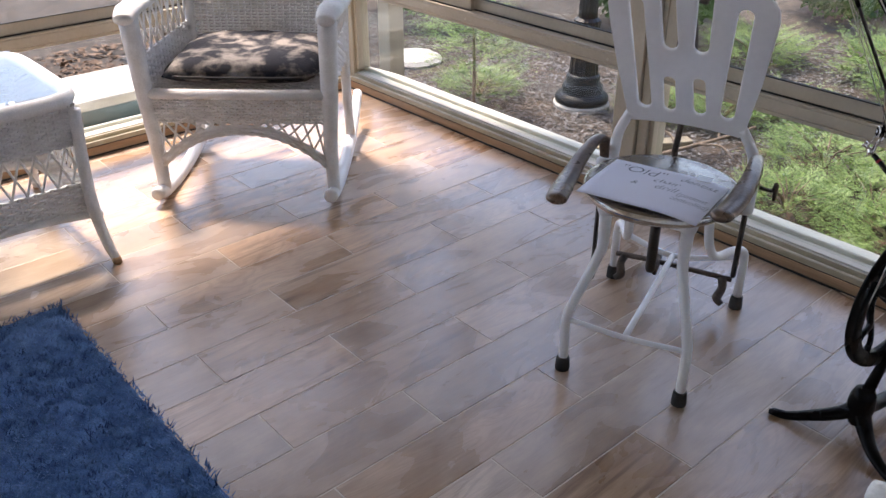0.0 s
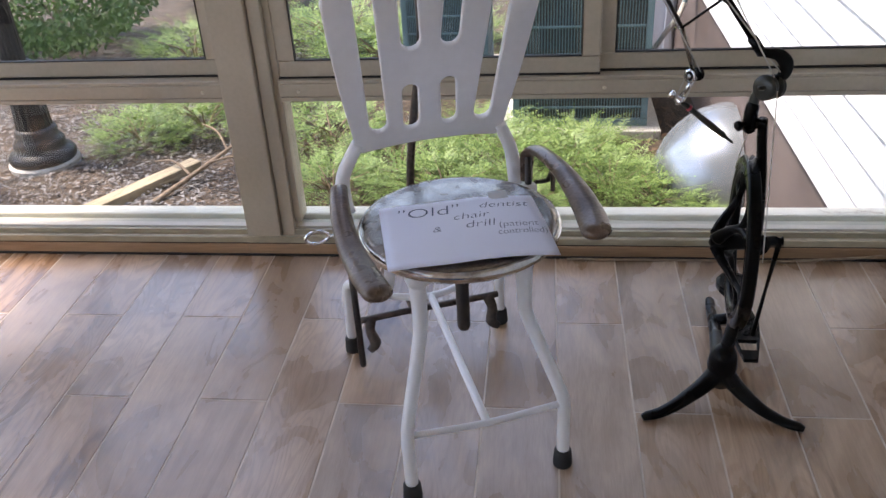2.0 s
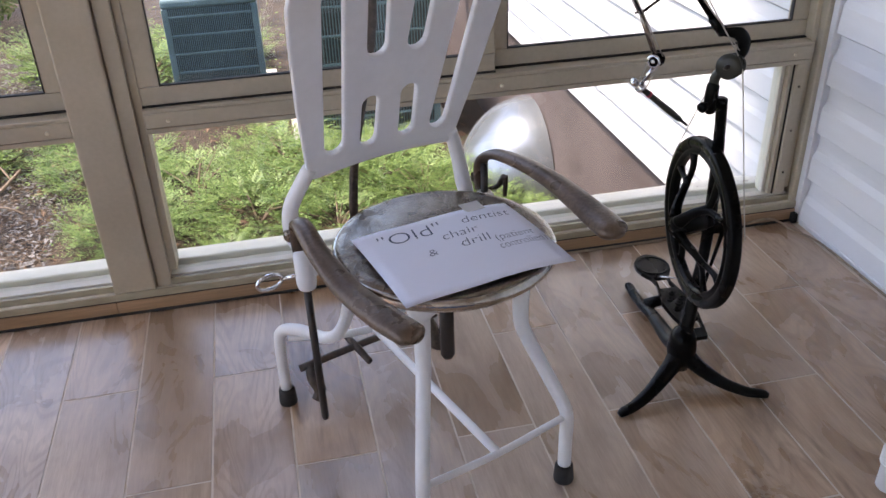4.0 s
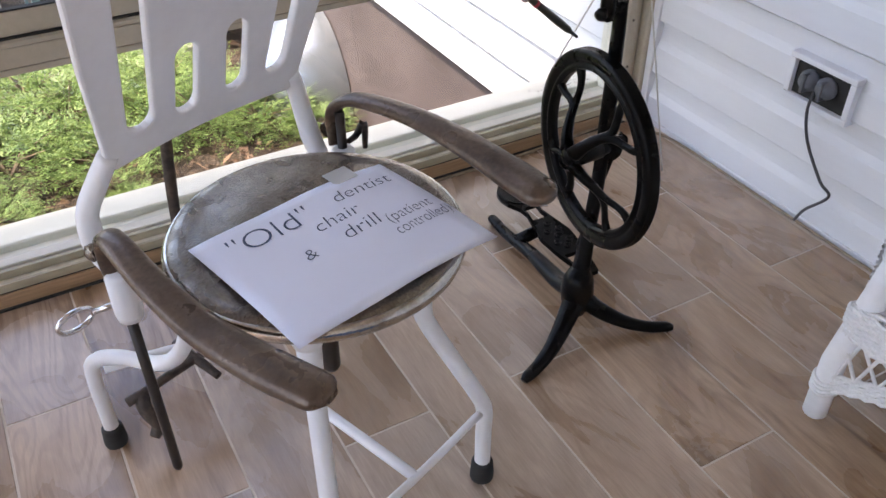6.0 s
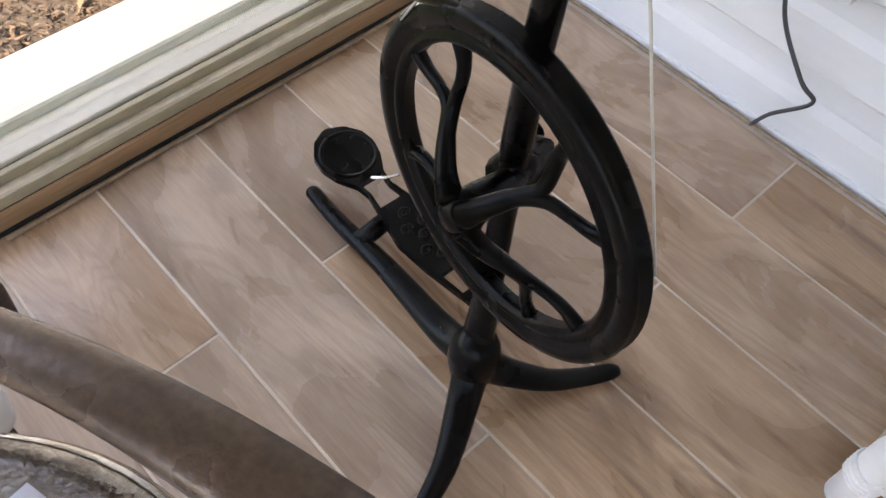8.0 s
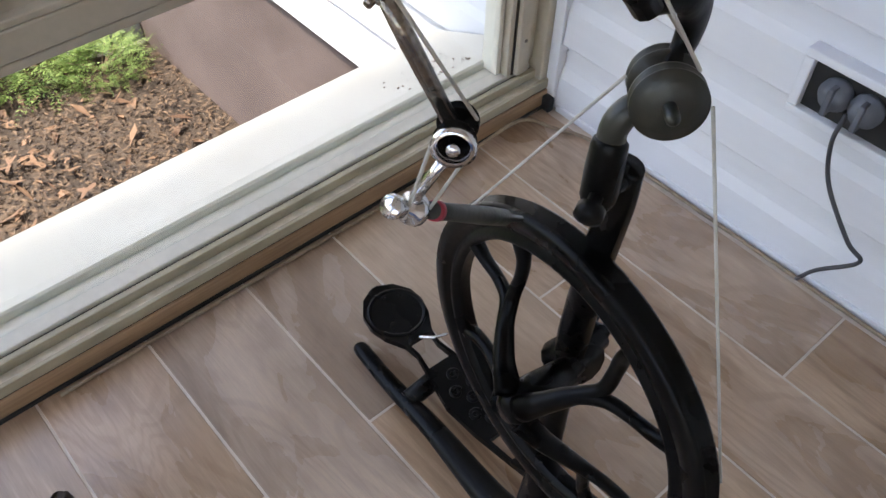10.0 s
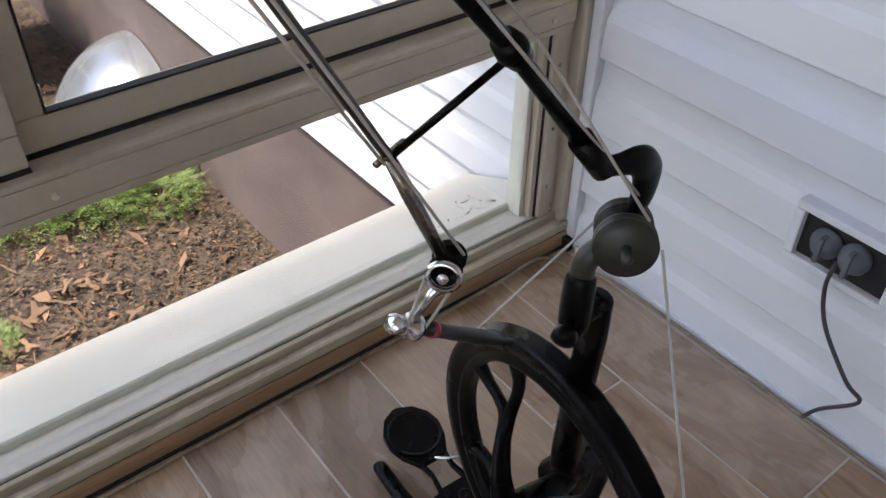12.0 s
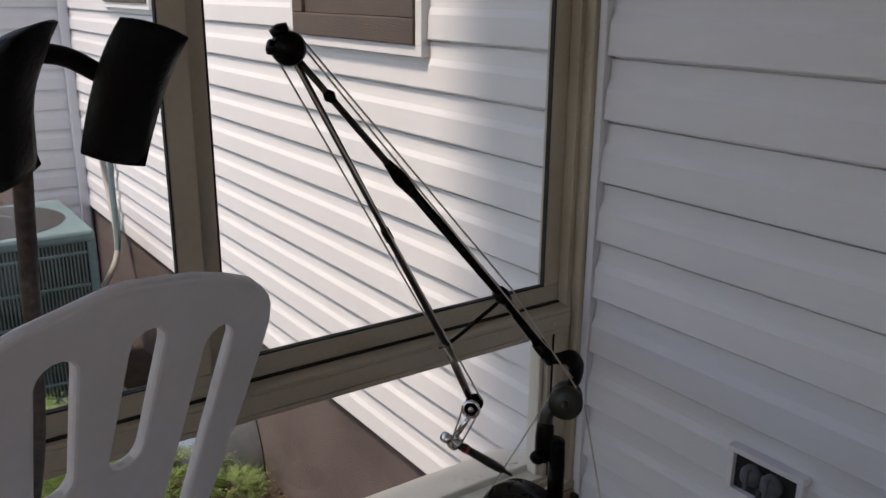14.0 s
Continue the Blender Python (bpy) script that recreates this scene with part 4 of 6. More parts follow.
tm = Matrix.Translation(Vector((0.995, 1.93, 0.066)) - D) @ pose(0, 0, 0, 1.5, 0, -3)
bm = treadle()
bm.transform(tm)
tread = part("treadle", bm, M_IRON, drill, "ornate pierced foot plate")
sol = tread.modifiers.new("thickness", "SOLIDIFY")
sol.thickness, sol.offset = 0.010, 0.0
part("heel_cup", lathe([(0, -0.006), (0.036, -0.006), (0.0385, -0.002), (0.0385, 0.0045), (0.0365, 0.0055), (0.0345, 0.0045), (0.0335, 0.0030), (0, 0.0030)], 32, m=tm @ Matrix.Translation((0.0, 0.148, 0.003))), M_IRON, tread)
for k, (ux, uy) in enumerate(((0.0, -0.01), (0.013, 0.008), (-0.013, 0.008), (0.0, 0.03), (0.013, -0.03), (-0.013, -0.03), (0.0, -0.045))):
    sc = [tm @ Vector((ux + 0.008 * math.cos(a) * (1 - a / 12), uy + 0.008 * math.sin(a) * (1 - a / 12), 0.006)) for a in np.linspace(0, 7, 14)]
    part("scroll", sweep(sc, 0.0024, 6), M_IRON, tread, "", True)
for k in range(8):
    a = k * math.pi / 4
    part("stud", lathe([(0, 0), (0.003, 0), (0.002, 0.0025), (0, 0.003)], 8, m=tm @ Matrix.Translation((0.029 * math.cos(a), 0.148 + 0.029 * math.sin(a), 0.005))), M_IRON, tread)
part("catch", tube([tm @ Vector((0.0, 0.10, 0.006)), tm @ Vector((0.012, 0.085, 0.012)), tm @ Vector((0.03, 0.08, 0.010))], 0.0022), M_CHROME, tread, "bright wire catch", True)
# head of the post
part("clamp", tube(dl((0.9085, 1.752, 0.598), (0.9065, 1.750, 0.606), (0.9065, 1.750, 0.628), (0.908, 1.751, 0.644), (0.909, 1.7515, 0.648)), [0.0095, 0.0118, 0.0120, 0.0112, 0.0090]), M_IRON, drill, "", True)
part("clamp_knob", lathe([(0, 0), (0.0045, 0), (0.0045, 0.010), (0.009, 0.011), (0.009, 0.018), (0.004, 0.021), (0, 0.021)], 14, m=axis_to(dl((0.899, 1.746, 0.614))[0], dl((0.86, 1.728, 0.605))[0])), M_IRON, drill, "", True)
part("clamp_strap", tube(dl((0.908, 1.751, 0.612), (0.918, 1.749, 0.612), (0.928, 1.748, 0.610)), 0.0095), M_IRON, drill, "", True)
part("elbow", tube(dl((0.908, 1.751, 0.642), (0.909, 1.751, 0.657), (0.914, 1.748, 0.667), (0.923, 1.743, 0.672), (0.930, 1.740, 0.674)), [0.0088, 0.0088, 0.0086, 0.008, 0.007]), M_GREYG, drill, "grey-green elbow", True)
PC = Vector((0.928, 1.737, 0.681)) - D
pm = Matrix.Translation(PC) @ pose(0, 0, 0, 80, 0, -46)
for off, r in ((0.013, 0.0212), (-0.012, 0.0200)):
    part("pulley", lathe([(0, -0.005), (r * 0.5, -0.005), (r, -0.0045), (r, -0.0028), (r * 0.88, 0.0), (r, 0.0028), (r, 0.0045), (r * 0.55, 0.005), (0.008, 0.0065), (0.0, 0.0065)], 40, m=pm @ Matrix.Translation((0, 0, off))), M_GREYG, drill, "grey-green belt pulley", True)
part("pulley_axle", sweep([pm @ Vector((0, 0, -0.022)), pm @ Vector((0, 0, 0.032)), pm @ Vector((0, 0, 0.035))], [0.004, 0.004, 0.002], 12), M_GREYG, drill, "", True)
part("gooseneck", tube(dl((0.934, 1.742, 0.686), (0.949, 1.745, 0.700), (0.950, 1.745, 0.718), (0.937, 1.743, 0.733), (0.920, 1.745, 0.736), (0.905, 1.747, 0.738)), [0.008, 0.0105, 0.012, 0.011, 0.008, 0.007], flat=0.6, up=(0, 1, 0)), M_IRON, drill, "", True)
HEAD = Vector((0.583, 1.766, 1.119))
A0, A1 = Vector((0.912, 1.748, 0.732)), Vector((0.845, 1.768, 0.826))
A2 = A1.lerp(HEAD, 0.54)
main = part("main_arm", sweep(dl(A0, A1, A2), [0.0060, 0.0055, 0.0050], 12), M_IRON, drill, "", True)
part("arm_sleeve", sweep(dl(A0.lerp(A1, 0.02), A0.lerp(A1, 0.30)), 0.0085, 12), M_IRON, main, "", True)
part("upper_tube", sweep(dl(A2, HEAD), [0.0038, 0.0030], 10), M_DARKROD, main, "", True)
part("arm_joint", tube(dl(A2.lerp(A1, 0.14), A2, A2.lerp(HEAD, 0.14)), [0.005, 0.008, 0.0042]), M_IRON, main, "", True)
part("clamp_collar", lathe([(0, -0.010), (0.008, -0.010), (0.010, 0), (0.008, 0.010), (0, 0.010)], 14, m=axis_to(dl(A1)[0], dl(A2)[0])), M_IRON, main, "", True)
part("ear", tube(dl(A2.lerp(HEAD, 0.62), A2.lerp(HEAD, 0.66), A2.lerp(HEAD, 0.70)), [0.003, 0.0065, 0.003]), M_IRON, main, "", True)
hd = dl(HEAD)[0]
head = part("head_joint", lathe([(0, -0.012), (0.013, -0.012), (0.016, -0.006), (0.013, 0.0), (0.016, 0.006), (0.013, 0.012), (0, 0.012)], 24, m=Matrix.Translation(hd) @ pose(0, 0, 0, 90, 0, -20)), M_IRON, drill, "black pulley head", True)
part("head_knob", lathe([(0, 0), (0.008, 0.002), (0.009, 0.010), (0, 0.013)], 12, m=axis_to(hd + Vector((-0.005, 0, 0.010)), hd + Vector((-0.03, 0, 0.06)))), M_IRON, head, "", True)
part("head_ear", lathe([(0, 0), (0.007, 0.002), (0.007, 0.009), (0, 0.011)], 12, m=axis_to(hd + Vector((-0.010, 0, 0.0)), hd + Vector((-0.06, 0, 0.01)))), M_IRON, head, "", True)
J, B_ = Vector((0.786, 1.798, 0.766)), Vector((0.811, 1.776, 0.690))
I1 = HEAD.lerp(J, 0.56)
inner = part("drop_arm", sweep(dl(HEAD, I1, J), [0.0030, 0.0034, 0.0034], 10), M_DARKROD, drill, "", True)
part("drop_sleeve", sweep(dl(I1.lerp(HEAD, 0.03), I1.lerp(J, 0.05)), 0.0048, 10), M_IRON, inner, "", True)
part("drop_tip", sweep(dl(J, J.lerp(B_, 0.3), B_), [0.0040, 0.0048, 0.0042], 10), M_STEEL, inner, "worn nickel lower rod", True)
part("joint_pin", sweep(dl(J + Vector((-0.012, -0.004, 0.002)), J + Vector((0.013, 0.004, 0.004))), 0.0022, 8), M_STEEL, inner, "", True)
part("link_bar", sweep(dl(A1 + Vector((0, 0, -0.004)), J), 0.0024, 8), M_IRON, drill, "", True)
bp = dl(B_)[0]
bmx = Matrix.Translation(bp) @ pose(0, 0, 0, 84, 0, -48)
for off in (0.008, -0.009):
    part("idler", lathe([(0, -0.0036), (0.0105, -0.0036), (0.0110, -0.002), (0.0085, 0.0), (0.0110, 0.002), (0.0105, 0.0036), (0.004, 0.004), (0.004, 0.0054), (0.0, 0.0054)], 28, m=bmx @ Matrix.Translation((0, 0, off))), M_IRON, inner, "small black idler", True)
part("idler_ring", lathe([(0.0082, 0.0), (0.0114, 0.0), (0.0117, 0.002), (0.0086, 0.0026)], 28, m=bmx @ Matrix.Translation((0, 0, 0.0118))), M_CHROME, inner, "bright idler ring", True)
part("idler_screw", lathe([(0, 0.0), (0.0040, 0), (0.0034, 0.003), (0, 0.0034)], 14, m=bmx @ Matrix.Translation((0, 0, 0.0134))), M_CHROME, inner, "", True)
H0 = Vector((0.789, 1.786, 0.643))
H1 = Vector((0.897, 1.797, 0.552))
part("link", sweep(dl(B_ + Vector((0, 0, -0.008)), H0 + Vector((0.004, 0, 0.006))), [0.0034, 0.0034], 10), M_CHROME, inner, "chrome link", True)
hm = axis_to(dl(H0 - (H1 - H0).normalized() * 0.006)[0], dl(H1)[0])
hp = part("handpiece", lathe([(0, 0.014), (0.0050, 0.016), (0.0052, 0.045), (0.0060, 0.09), (0.0054, 0.118), (0.0028, 0.124), (0.0022, 0.142), (0, 0.143)], 18, m=hm), M_GREYG, drill, "grey drill handpiece", True)
part("chuck", lathe([(0, -0.013), (0.0062, -0.013), (0.0068, -0.010), (0.0062, -0.004), (0.003, -0.003), (0.003, 0.001), (0.0054, 0.002), (0.0054, 0.005), (0.009, 0.006), (0.0096, 0.011), (0.006, 0.014), (0, 0.014)], 24, m=hm), M_CHROME, hp, "stepped chrome chuck", True)
part("collar", lathe([(0.0, 0.030), (0.0060, 0.030), (0.0060, 0.035), (0, 0.035)], 18, m=hm), M_RED, hp, "dark red band", True)
# belts
for a, b in ((pm @ Vector((0.023, 0.0, 0.015)), WC + Vector((0.0, -0.150, 0.045))), (pm @ Vector((-0.020, 0.0, -0.014)), WC + Vector((0.0, 0.125, 0.095))),
             (pm @ Vector((0.012, 0.020, 0.015)), dl(A1 + Vector((0.009, -0.006, 0.009)))[0]), (dl(A1 + Vector((0.009, -0.006, 0.009)))[0], dl(HEAD + Vector((0.013, -0.006, 0.006)))[0]),
             (pm @ Vector((0.010, 0.020, -0.014)), dl(HEAD + Vector((0.008, 0.006, 0.012)))[0]),
             (dl(HEAD + Vector((-0.013, 0.0, -0.006)))[0], dl(J + Vector((-0.006, -0.004, 0)))[0]), (dl(HEAD + Vector((0.003, -0.006, -0.013)))[0], dl(B_ + Vector((0.008, -0.006, 0.008)))[0]),
             (bmx @ Vector((-0.0105, 0.0, 0.008)), dl(H0 + Vector((-0.007, -0.004, 0)))[0]), (bmx @ Vector((0.0105, 0.0, 0.008)), dl(H0 + Vector((0.009, -0.005, -0.003)))[0])):
    part("belt_cord", sweep([a, (a + b) / 2, b], 0.0011, 6), M_CORD, drill, "thin pale belt cord", True)

# ---- wicker ----


def weave(c00, c10, c01, c11, rows, cols, r=0.004, amp=0.004, normal=None, bow=0.0):
    """Woven panel between four corners: strands that pass before and behind the stakes."""
    c00, c10, c01, c11 = (Vector(c) for c in (c00, c10, c01, c11))
    nrm = Vector(normal) if normal else (c10 - c00).cross(c01 - c00).normalized()
    bm = bmesh.new()
    for i in range(rows):
        v = (i + 0.5) / rows
        a, b = c00.lerp(c01, v), c10.lerp(c11, v)
        pts = []
        for k in range(cols * 2 + 1):
            u = k / (cols * 2)
            s = (0 if k % 2 == 0 else 1) * (1 if (k // 2 + i) % 2 else -1)
            pts.append(a.lerp(b, u) + nrm * (amp * s + bow * 4 * u * (1 - u)))
        sweep(pts, r, 5, bm, caps=False)
    for k in range(cols):
        u = (k + 0.5) / cols
        a, b = c00.lerp(c10, u), c01.lerp(c11, u)
        sweep([a + nrm * bow * 4 * u * (1 - u), b + nrm * bow * 4 * u * (1 - u)], r * 0.9, 5, bm, caps=False)
    return bm


def lattice(a0, a1, b0, b1, n, r=0.003):
    """Crossed sticks between the edge a0-a1 and the edge b0-b1."""
    a0, a1, b0, b1 = (Vector(c) for c in (a0, a1, b0, b1))
    bm = bmesh.new()
    for k in range(n):
        for s in (0, 1):
            u0, u1 = (k + s) / n, (k + 1 - s) / n
            sweep([a0.lerp(a1, u0), b0.lerp(b1, u1)], r, 5, bm, caps=False)
    return bm


def wrap(c, r, axis, n=4, pitch=0.008):
    """Binding turns round a post."""
    bm = bmesh.new()
    m = axis_to(c, Vector(c) + Vector(axis))
    for k in range(n):
        sweep([m @ Vector((r * math.cos(a), r * math.sin(a), k * pitch + 0.002 * math.sin(3 * a))) for a in np.linspace(0, 2 * math.pi, 19)[:-1]], 0.0034, 6, bm, closed=True)
    return bm


# armchair against the house wall; local x runs along its front, y to its back
chair = thing("wicker_armchair", (1.142, 1.390, 0), "white painted wicker armchair with bamboo-like posts", "chair", rz=-79)
CW, CD, SZ = 0.56, 0.38, 0.235
for x, y, top in ((0.0, 0.0, 0.66), (CW, 0.0, 0.66), (0.03, CD - 0.02, 0.72), (CW - 0.03, CD - 0.02, 0.72)):
    post = part("post", sweep([(x, y, 0.0), (x, y, 0.004), (x, y, 0.12), (x + (0.08 if x < 0.1 else -0.02) * (y < 0.1), y, top)], [0.016, 0.0195, 0.0195, 0.0185], 16), M_WHITE, chair, "", True)
    for z in (0.06, SZ - 0.025, 0.34, 0.44, 0.54):
        if y < 0.1 or z > 0.33:
            part("binding", wrap((x + (0.08 if x < 0.1 and y < 0.1 else 0.0) * max(0, (z - 0.12) / 0.54), y, z), 0.0205, (0, 0, 1), 4 if z < 0.4 else 2), M_WICKER, post, "", True)
part("seat_weave", weave((0.01, -0.02, SZ + 0.012), (CW - 0.01, -0.02, SZ + 0.012), (0.035, CD - 0.03, SZ + 0.012), (CW - 0.035, CD - 0.03, SZ + 0.012), 58, 22, 0.0036, 0.0026), M_WICKER, chair, "woven wicker seat", True)
part("seat_edge", weave((0.0, -0.014, SZ - 0.045), (CW, -0.014, SZ - 0.045), (0.0, -0.014, SZ + 0.012), (CW, -0.014, SZ + 0.012), 11, 36, 0.0036, 0.0034, None, 0.04), M_WICKER, chair, "woven front edge", True)
arch = lambda u: (u * CW, -0.012, 0.072 + 0.07 * (1 - (2 * u - 1) ** 2) ** 0.8)
for k in range(6):
    part("apron_arch", sweep([Vector(arch(u)) + Vector((0, -0.0026 * (1 if (i + k) % 2 else -1), 0.0062 * k - 0.012)) for i, u in enumerate(np.linspace(0.02, 0.98, 49))], 0.0038, 6), M_WICKER, chair, "", True)
bm = bmesh.new()
for k in range(17):
    for s in (0, 1):
        u0, u1 = (k + s) / 17, (k + 1 - s) / 17
        a = Vector(arch(0.02 + 0.96 * u0)) + Vector((0, 0, 0.015))
        sweep([a, (u1 * CW, -0.012, SZ - 0.045)], 0.0032, 5, bm, caps=False)
part("apron_lattice", bm, M_WICKER, chair, "open lattice apron", True)
for x0, x1 in ((0.0, 0.03), (CW, CW - 0.03)):
    tagged(part("side_panel", weave((x0, 0.02, SZ + 0.02), (x1, CD - 0.03, SZ + 0.02), (x0, 0.02, 0.50), (x1, CD - 0.03, 0.50), 26, 14, 0.0036, 0.003), M_WICKER, chair, "", True), "woven side panel", kind="stuff")
    part("side_lattice", lattice((x0, 0.02, 0.50), (x1, CD - 0.03, 0.50), (x0, 0.02, 0.63), (x1, CD - 0.03, 0.63), 9), M_WICKER, chair, "", True)
    part("side_apron", lattice((x0, 0.02, 0.12), (x1, CD - 0.03, 0.12), (x0, 0.02, SZ - 0.01), (x1, CD - 0.03, SZ - 0.01), 9), M_WICKER, chair, "", True)
    part("arm_rest", tube([(x0 + (0.08 if x0 < 0.1 else -0.02), -0.02, 0.655), (x0 + (0.06 if x0 < 0.1 else -0.01), 0.05, 0.668), (x0, 0.22, 0.675), (x1, CD - 0.02, 0.72)], [0.018, 0.026, 0.026, 0.022], flat=0.7, up=(0, 0, 1)), M_WICKER, chair, "wrapped arm rest", True)
part("back_panel", weave((0.03, CD - 0.015, SZ + 0.02), (CW - 0.03, CD - 0.015, SZ + 0.02), (0.02, CD + 0.01, 0.90), (CW - 0.02, CD + 0.01, 0.90), 40, 22, 0.0042, 0.004), M_WICKER, chair, "woven back", True)
part("back_rim", tube([(0.03, CD - 0.015, SZ), (0.02, CD, 0.7), (0.06, CD + 0.01, 0.90), (CW / 2, CD + 0.012, 0.95), (CW - 0.06, CD + 0.01, 0.90), (CW - 0.02, CD, 0.7), (CW - 0.03, CD - 0.015, SZ)], 0.016), M_WICKER, chair, "", True)

# rocking chair by the far corner; origin midway between its runner tips
rock = thing("wicker_rocking_chair", (-1.02, 1.325, 0), "white wicker rocking chair with a dark patterned cushion", "rocking chair", rz=46.8)
RW = 0.297
for s in (-1, 1):
    x = s * RW
    pts = [(x, -0.02, 0.045), (x, 0.06, 0.028), (x, 0.22, 0.016), (x, 0.42, 0.03), (x, 0.60, 0.075), (x, 0.76, 0.14)]
    part("runner", tube(pts, [0.019, 0.022, 0.022, 0.022, 0.021, 0.018], flat=1.2, up=(0, 0, 1)), M_WHITE, rock, "white painted wooden runner", True)
    part("runner_cap", lathe([(0, -0.012), (0.018, -0.012), (0.024, -0.004), (0.024, 0.012), (0, 0.016)], 14, m=axis_to((x, -0.025, 0.047), (x, 0.2, 0.03))), M_WICKER, rock, "", True)
    post = part("front_post", tube([(x, 0.045, 0.035), (x, 0.04, 0.2), (x * 1.03, 0.035, 0.38), (x * 1.06, 0.03, 0.63)], [0.022, 0.024, 0.028, 0.032]), M_WICKER, rock, "wrapped front post", True)
    part("rear_post", tube([(x, 0.50, 0.05), (x * 0.97, 0.52, 0.3), (x * 0.98, 0.58, 0.7), (x, 0.66, 1.0)], 0.018), M_WICKER, rock, "", True)
    part("arm_rest", tube([(x * 1.06, -0.01, 0.635), (x * 1.08, 0.06, 0.65), (x * 1.1, 0.25, 0.65), (x * 1.04, 0.45, 0.68), (x, 0.60, 0.72)], [0.03, 0.042, 0.042, 0.035, 0.025], flat=0.6, up=(0, 0, 1)), M_WICKER, rock, "broad wrapped arm rest", True)
    part("side_panel", weave((x * 1.03, 0.06, 0.38), (x * 0.98, 0.52, 0.36), (x * 1.05, 0.06, 0.50), (x * 0.99, 0.55, 0.50), 12, 16, 0.005, 0.005), M_WICKER, rock, "", True)
    for k in range(9):
        for e in (0, 1):
            u0, u1 = (k + e) / 9, (k + 1 - e) / 9
            a, b = Vector((x * 1.05, 0.06, 0.50)).lerp(Vector((x * 0.99, 0.55, 0.50)), u0), Vector((x * 1.07, 0.06, 0.63)).lerp(Vector((x * 1.0, 0.57, 0.66)), u1)
            part("side_stake", sweep([a, b], 0.004, 5), M_WICKER, rock, "", True)
part("front_rail", sweep([(-RW, 0.03, 0.385), (RW, 0.03, 0.385)], 0.017, 12), M_WICKER, rock, "", True)
part("front_apron", weave((-RW + 0.01, 0.03, 0.285), (RW - 0.01, 0.03, 0.285), (-RW, 0.03, 0.375), (RW, 0.03, 0.375), 9, 28, 0.005, 0.005), M_WICKER, rock, "woven front apron", True)
rarch = lambda u: (RW * (2 * u - 1), 0.03, 0.115 + 0.135 * (1 - abs(2 * u - 1) ** 2.2))
for k in range(3):
    part("apron_arch", sweep([Vector(rarch(u)) + Vector((0, 0.004 * (1 if (i + k) % 2 else -1), 0.012 * k)) for i, u in enumerate(np.linspace(0.03, 0.97, 33))], 0.008, 6), M_WICKER, rock, "", True)
bm = bmesh.new()
for k in range(14):
    for s in (0, 1):
        u0, u1 = (k + s) / 14, (k + 1 - s) / 14
        sweep([Vector(rarch(0.03 + 0.94 * u0)) + Vector((0, 0, 0.025)), (RW * (2 * u1 - 1), 0.03, 0.288)], 0.004, 5, bm, caps=False)
part("apron_lattice", bm, M_WICKER, rock, "", True)
tagged(part("seat_deck", weave((-RW, 0.04, 0.385), (RW, 0.04, 0.385), (-RW * 0.95, 0.54, 0.36), (RW * 0.95, 0.54, 0.36), 30, 14, 0.006, 0.004), M_WICKER, rock, "", True), "woven seat deck", kind="stuff")
tagged(part("back_panel", weave((-RW * 0.95, 0.54, 0.40), (RW * 0.95, 0.54, 0.40), (-RW * 0.98, 0.585, 0.62), (RW * 0.98, 0.585, 0.62), 20, 24, 0.005, 0.005), M_WICKER, rock, "woven back", True), "woven back", kind="stuff")
for k in range(26):
    u = -0.96 + 1.92 * k / 25
    part("back_stake", sweep([(RW * u, 0.585, 0.62), (RW * u, 0.62, 0.80)], 0.0045, 5), M_WICKER, rock, "", True)
part("back_top", weave((-RW, 0.62, 0.80), (RW, 0.62, 0.80), (-RW, 0.665, 1.0), (RW, 0.665, 1.0), 18, 24, 0.005, 0.005), M_WICKER, rock, "", True)
part("back_rim", tube([(-RW, 0.66, 0.98), (-RW * 0.6, 0.675, 1.06), (0, 0.68, 1.09), (RW * 0.6, 0.675, 1.06), (RW, 0.66, 0.98)], 0.024), M_WICKER, rock, "", True)
cush = thing("seat_cushion", (-1.02, 1.325, 0.397), "dark floral seat cushion lying on the rocking chair", "cushion", rz=46.8)
bm = bmesh.new()
top, bot = [], []
n = 18
for i in range(n + 1):
    for j in range(n + 1):
        a, c = i / n * 2 - 1, j / n * 2 - 1
        e = (1 - abs(a) ** 5) * (1 - abs(c) ** 5)
        lump = 0.008 * noise.noise(Vector((a * 3, c * 3, 1)))
        top.append(bm.verts.new((a * 0.262 * (1 - 0.04 * c * c), 0.285 + c * 0.235 * (1 - 0.04 * a * a), 0.035 + (0.050 + lump) * e ** 0.45)))
        bot.append(bm.verts.new((a * 0.262 * (1 - 0.04 * c * c), 0.285 + c * 0.235 * (1 - 0.04 * a * a), 0.035 - 0.033 * e ** 0.4)))
k = lambda i, j: i * (n + 1) + j
for i in range(n):
    for j in range(n):
        bm.faces.new((top[k(i, j)], top[k(i + 1, j)], top[k(i + 1, j + 1)], top[k(i, j + 1)]))
        bm.faces.new((bot[k(i, j)], bot[k(i, j + 1)], bot[k(i + 1, j + 1)], bot[k(i + 1, j)]))
bmesh.ops.remove_doubles(bm, verts=bm.verts[:], dist=0.0004)
part("cover", bm, M_CUSHION, cush, smooth=True)
pip = [(0.262 * math.copysign(abs(math.cos(a)) ** 0.35, math.cos(a)), 0.285 + 0.235 * math.copysign(abs(math.sin(a)) ** 0.35, math.sin(a)), 0.036) for a in np.linspace(0, 2 * math.pi, 49)[:-1]]
part("piping", sweep(pip, 0.005, 6, closed=True), M_RUBBER, cush, "dark piping", True)

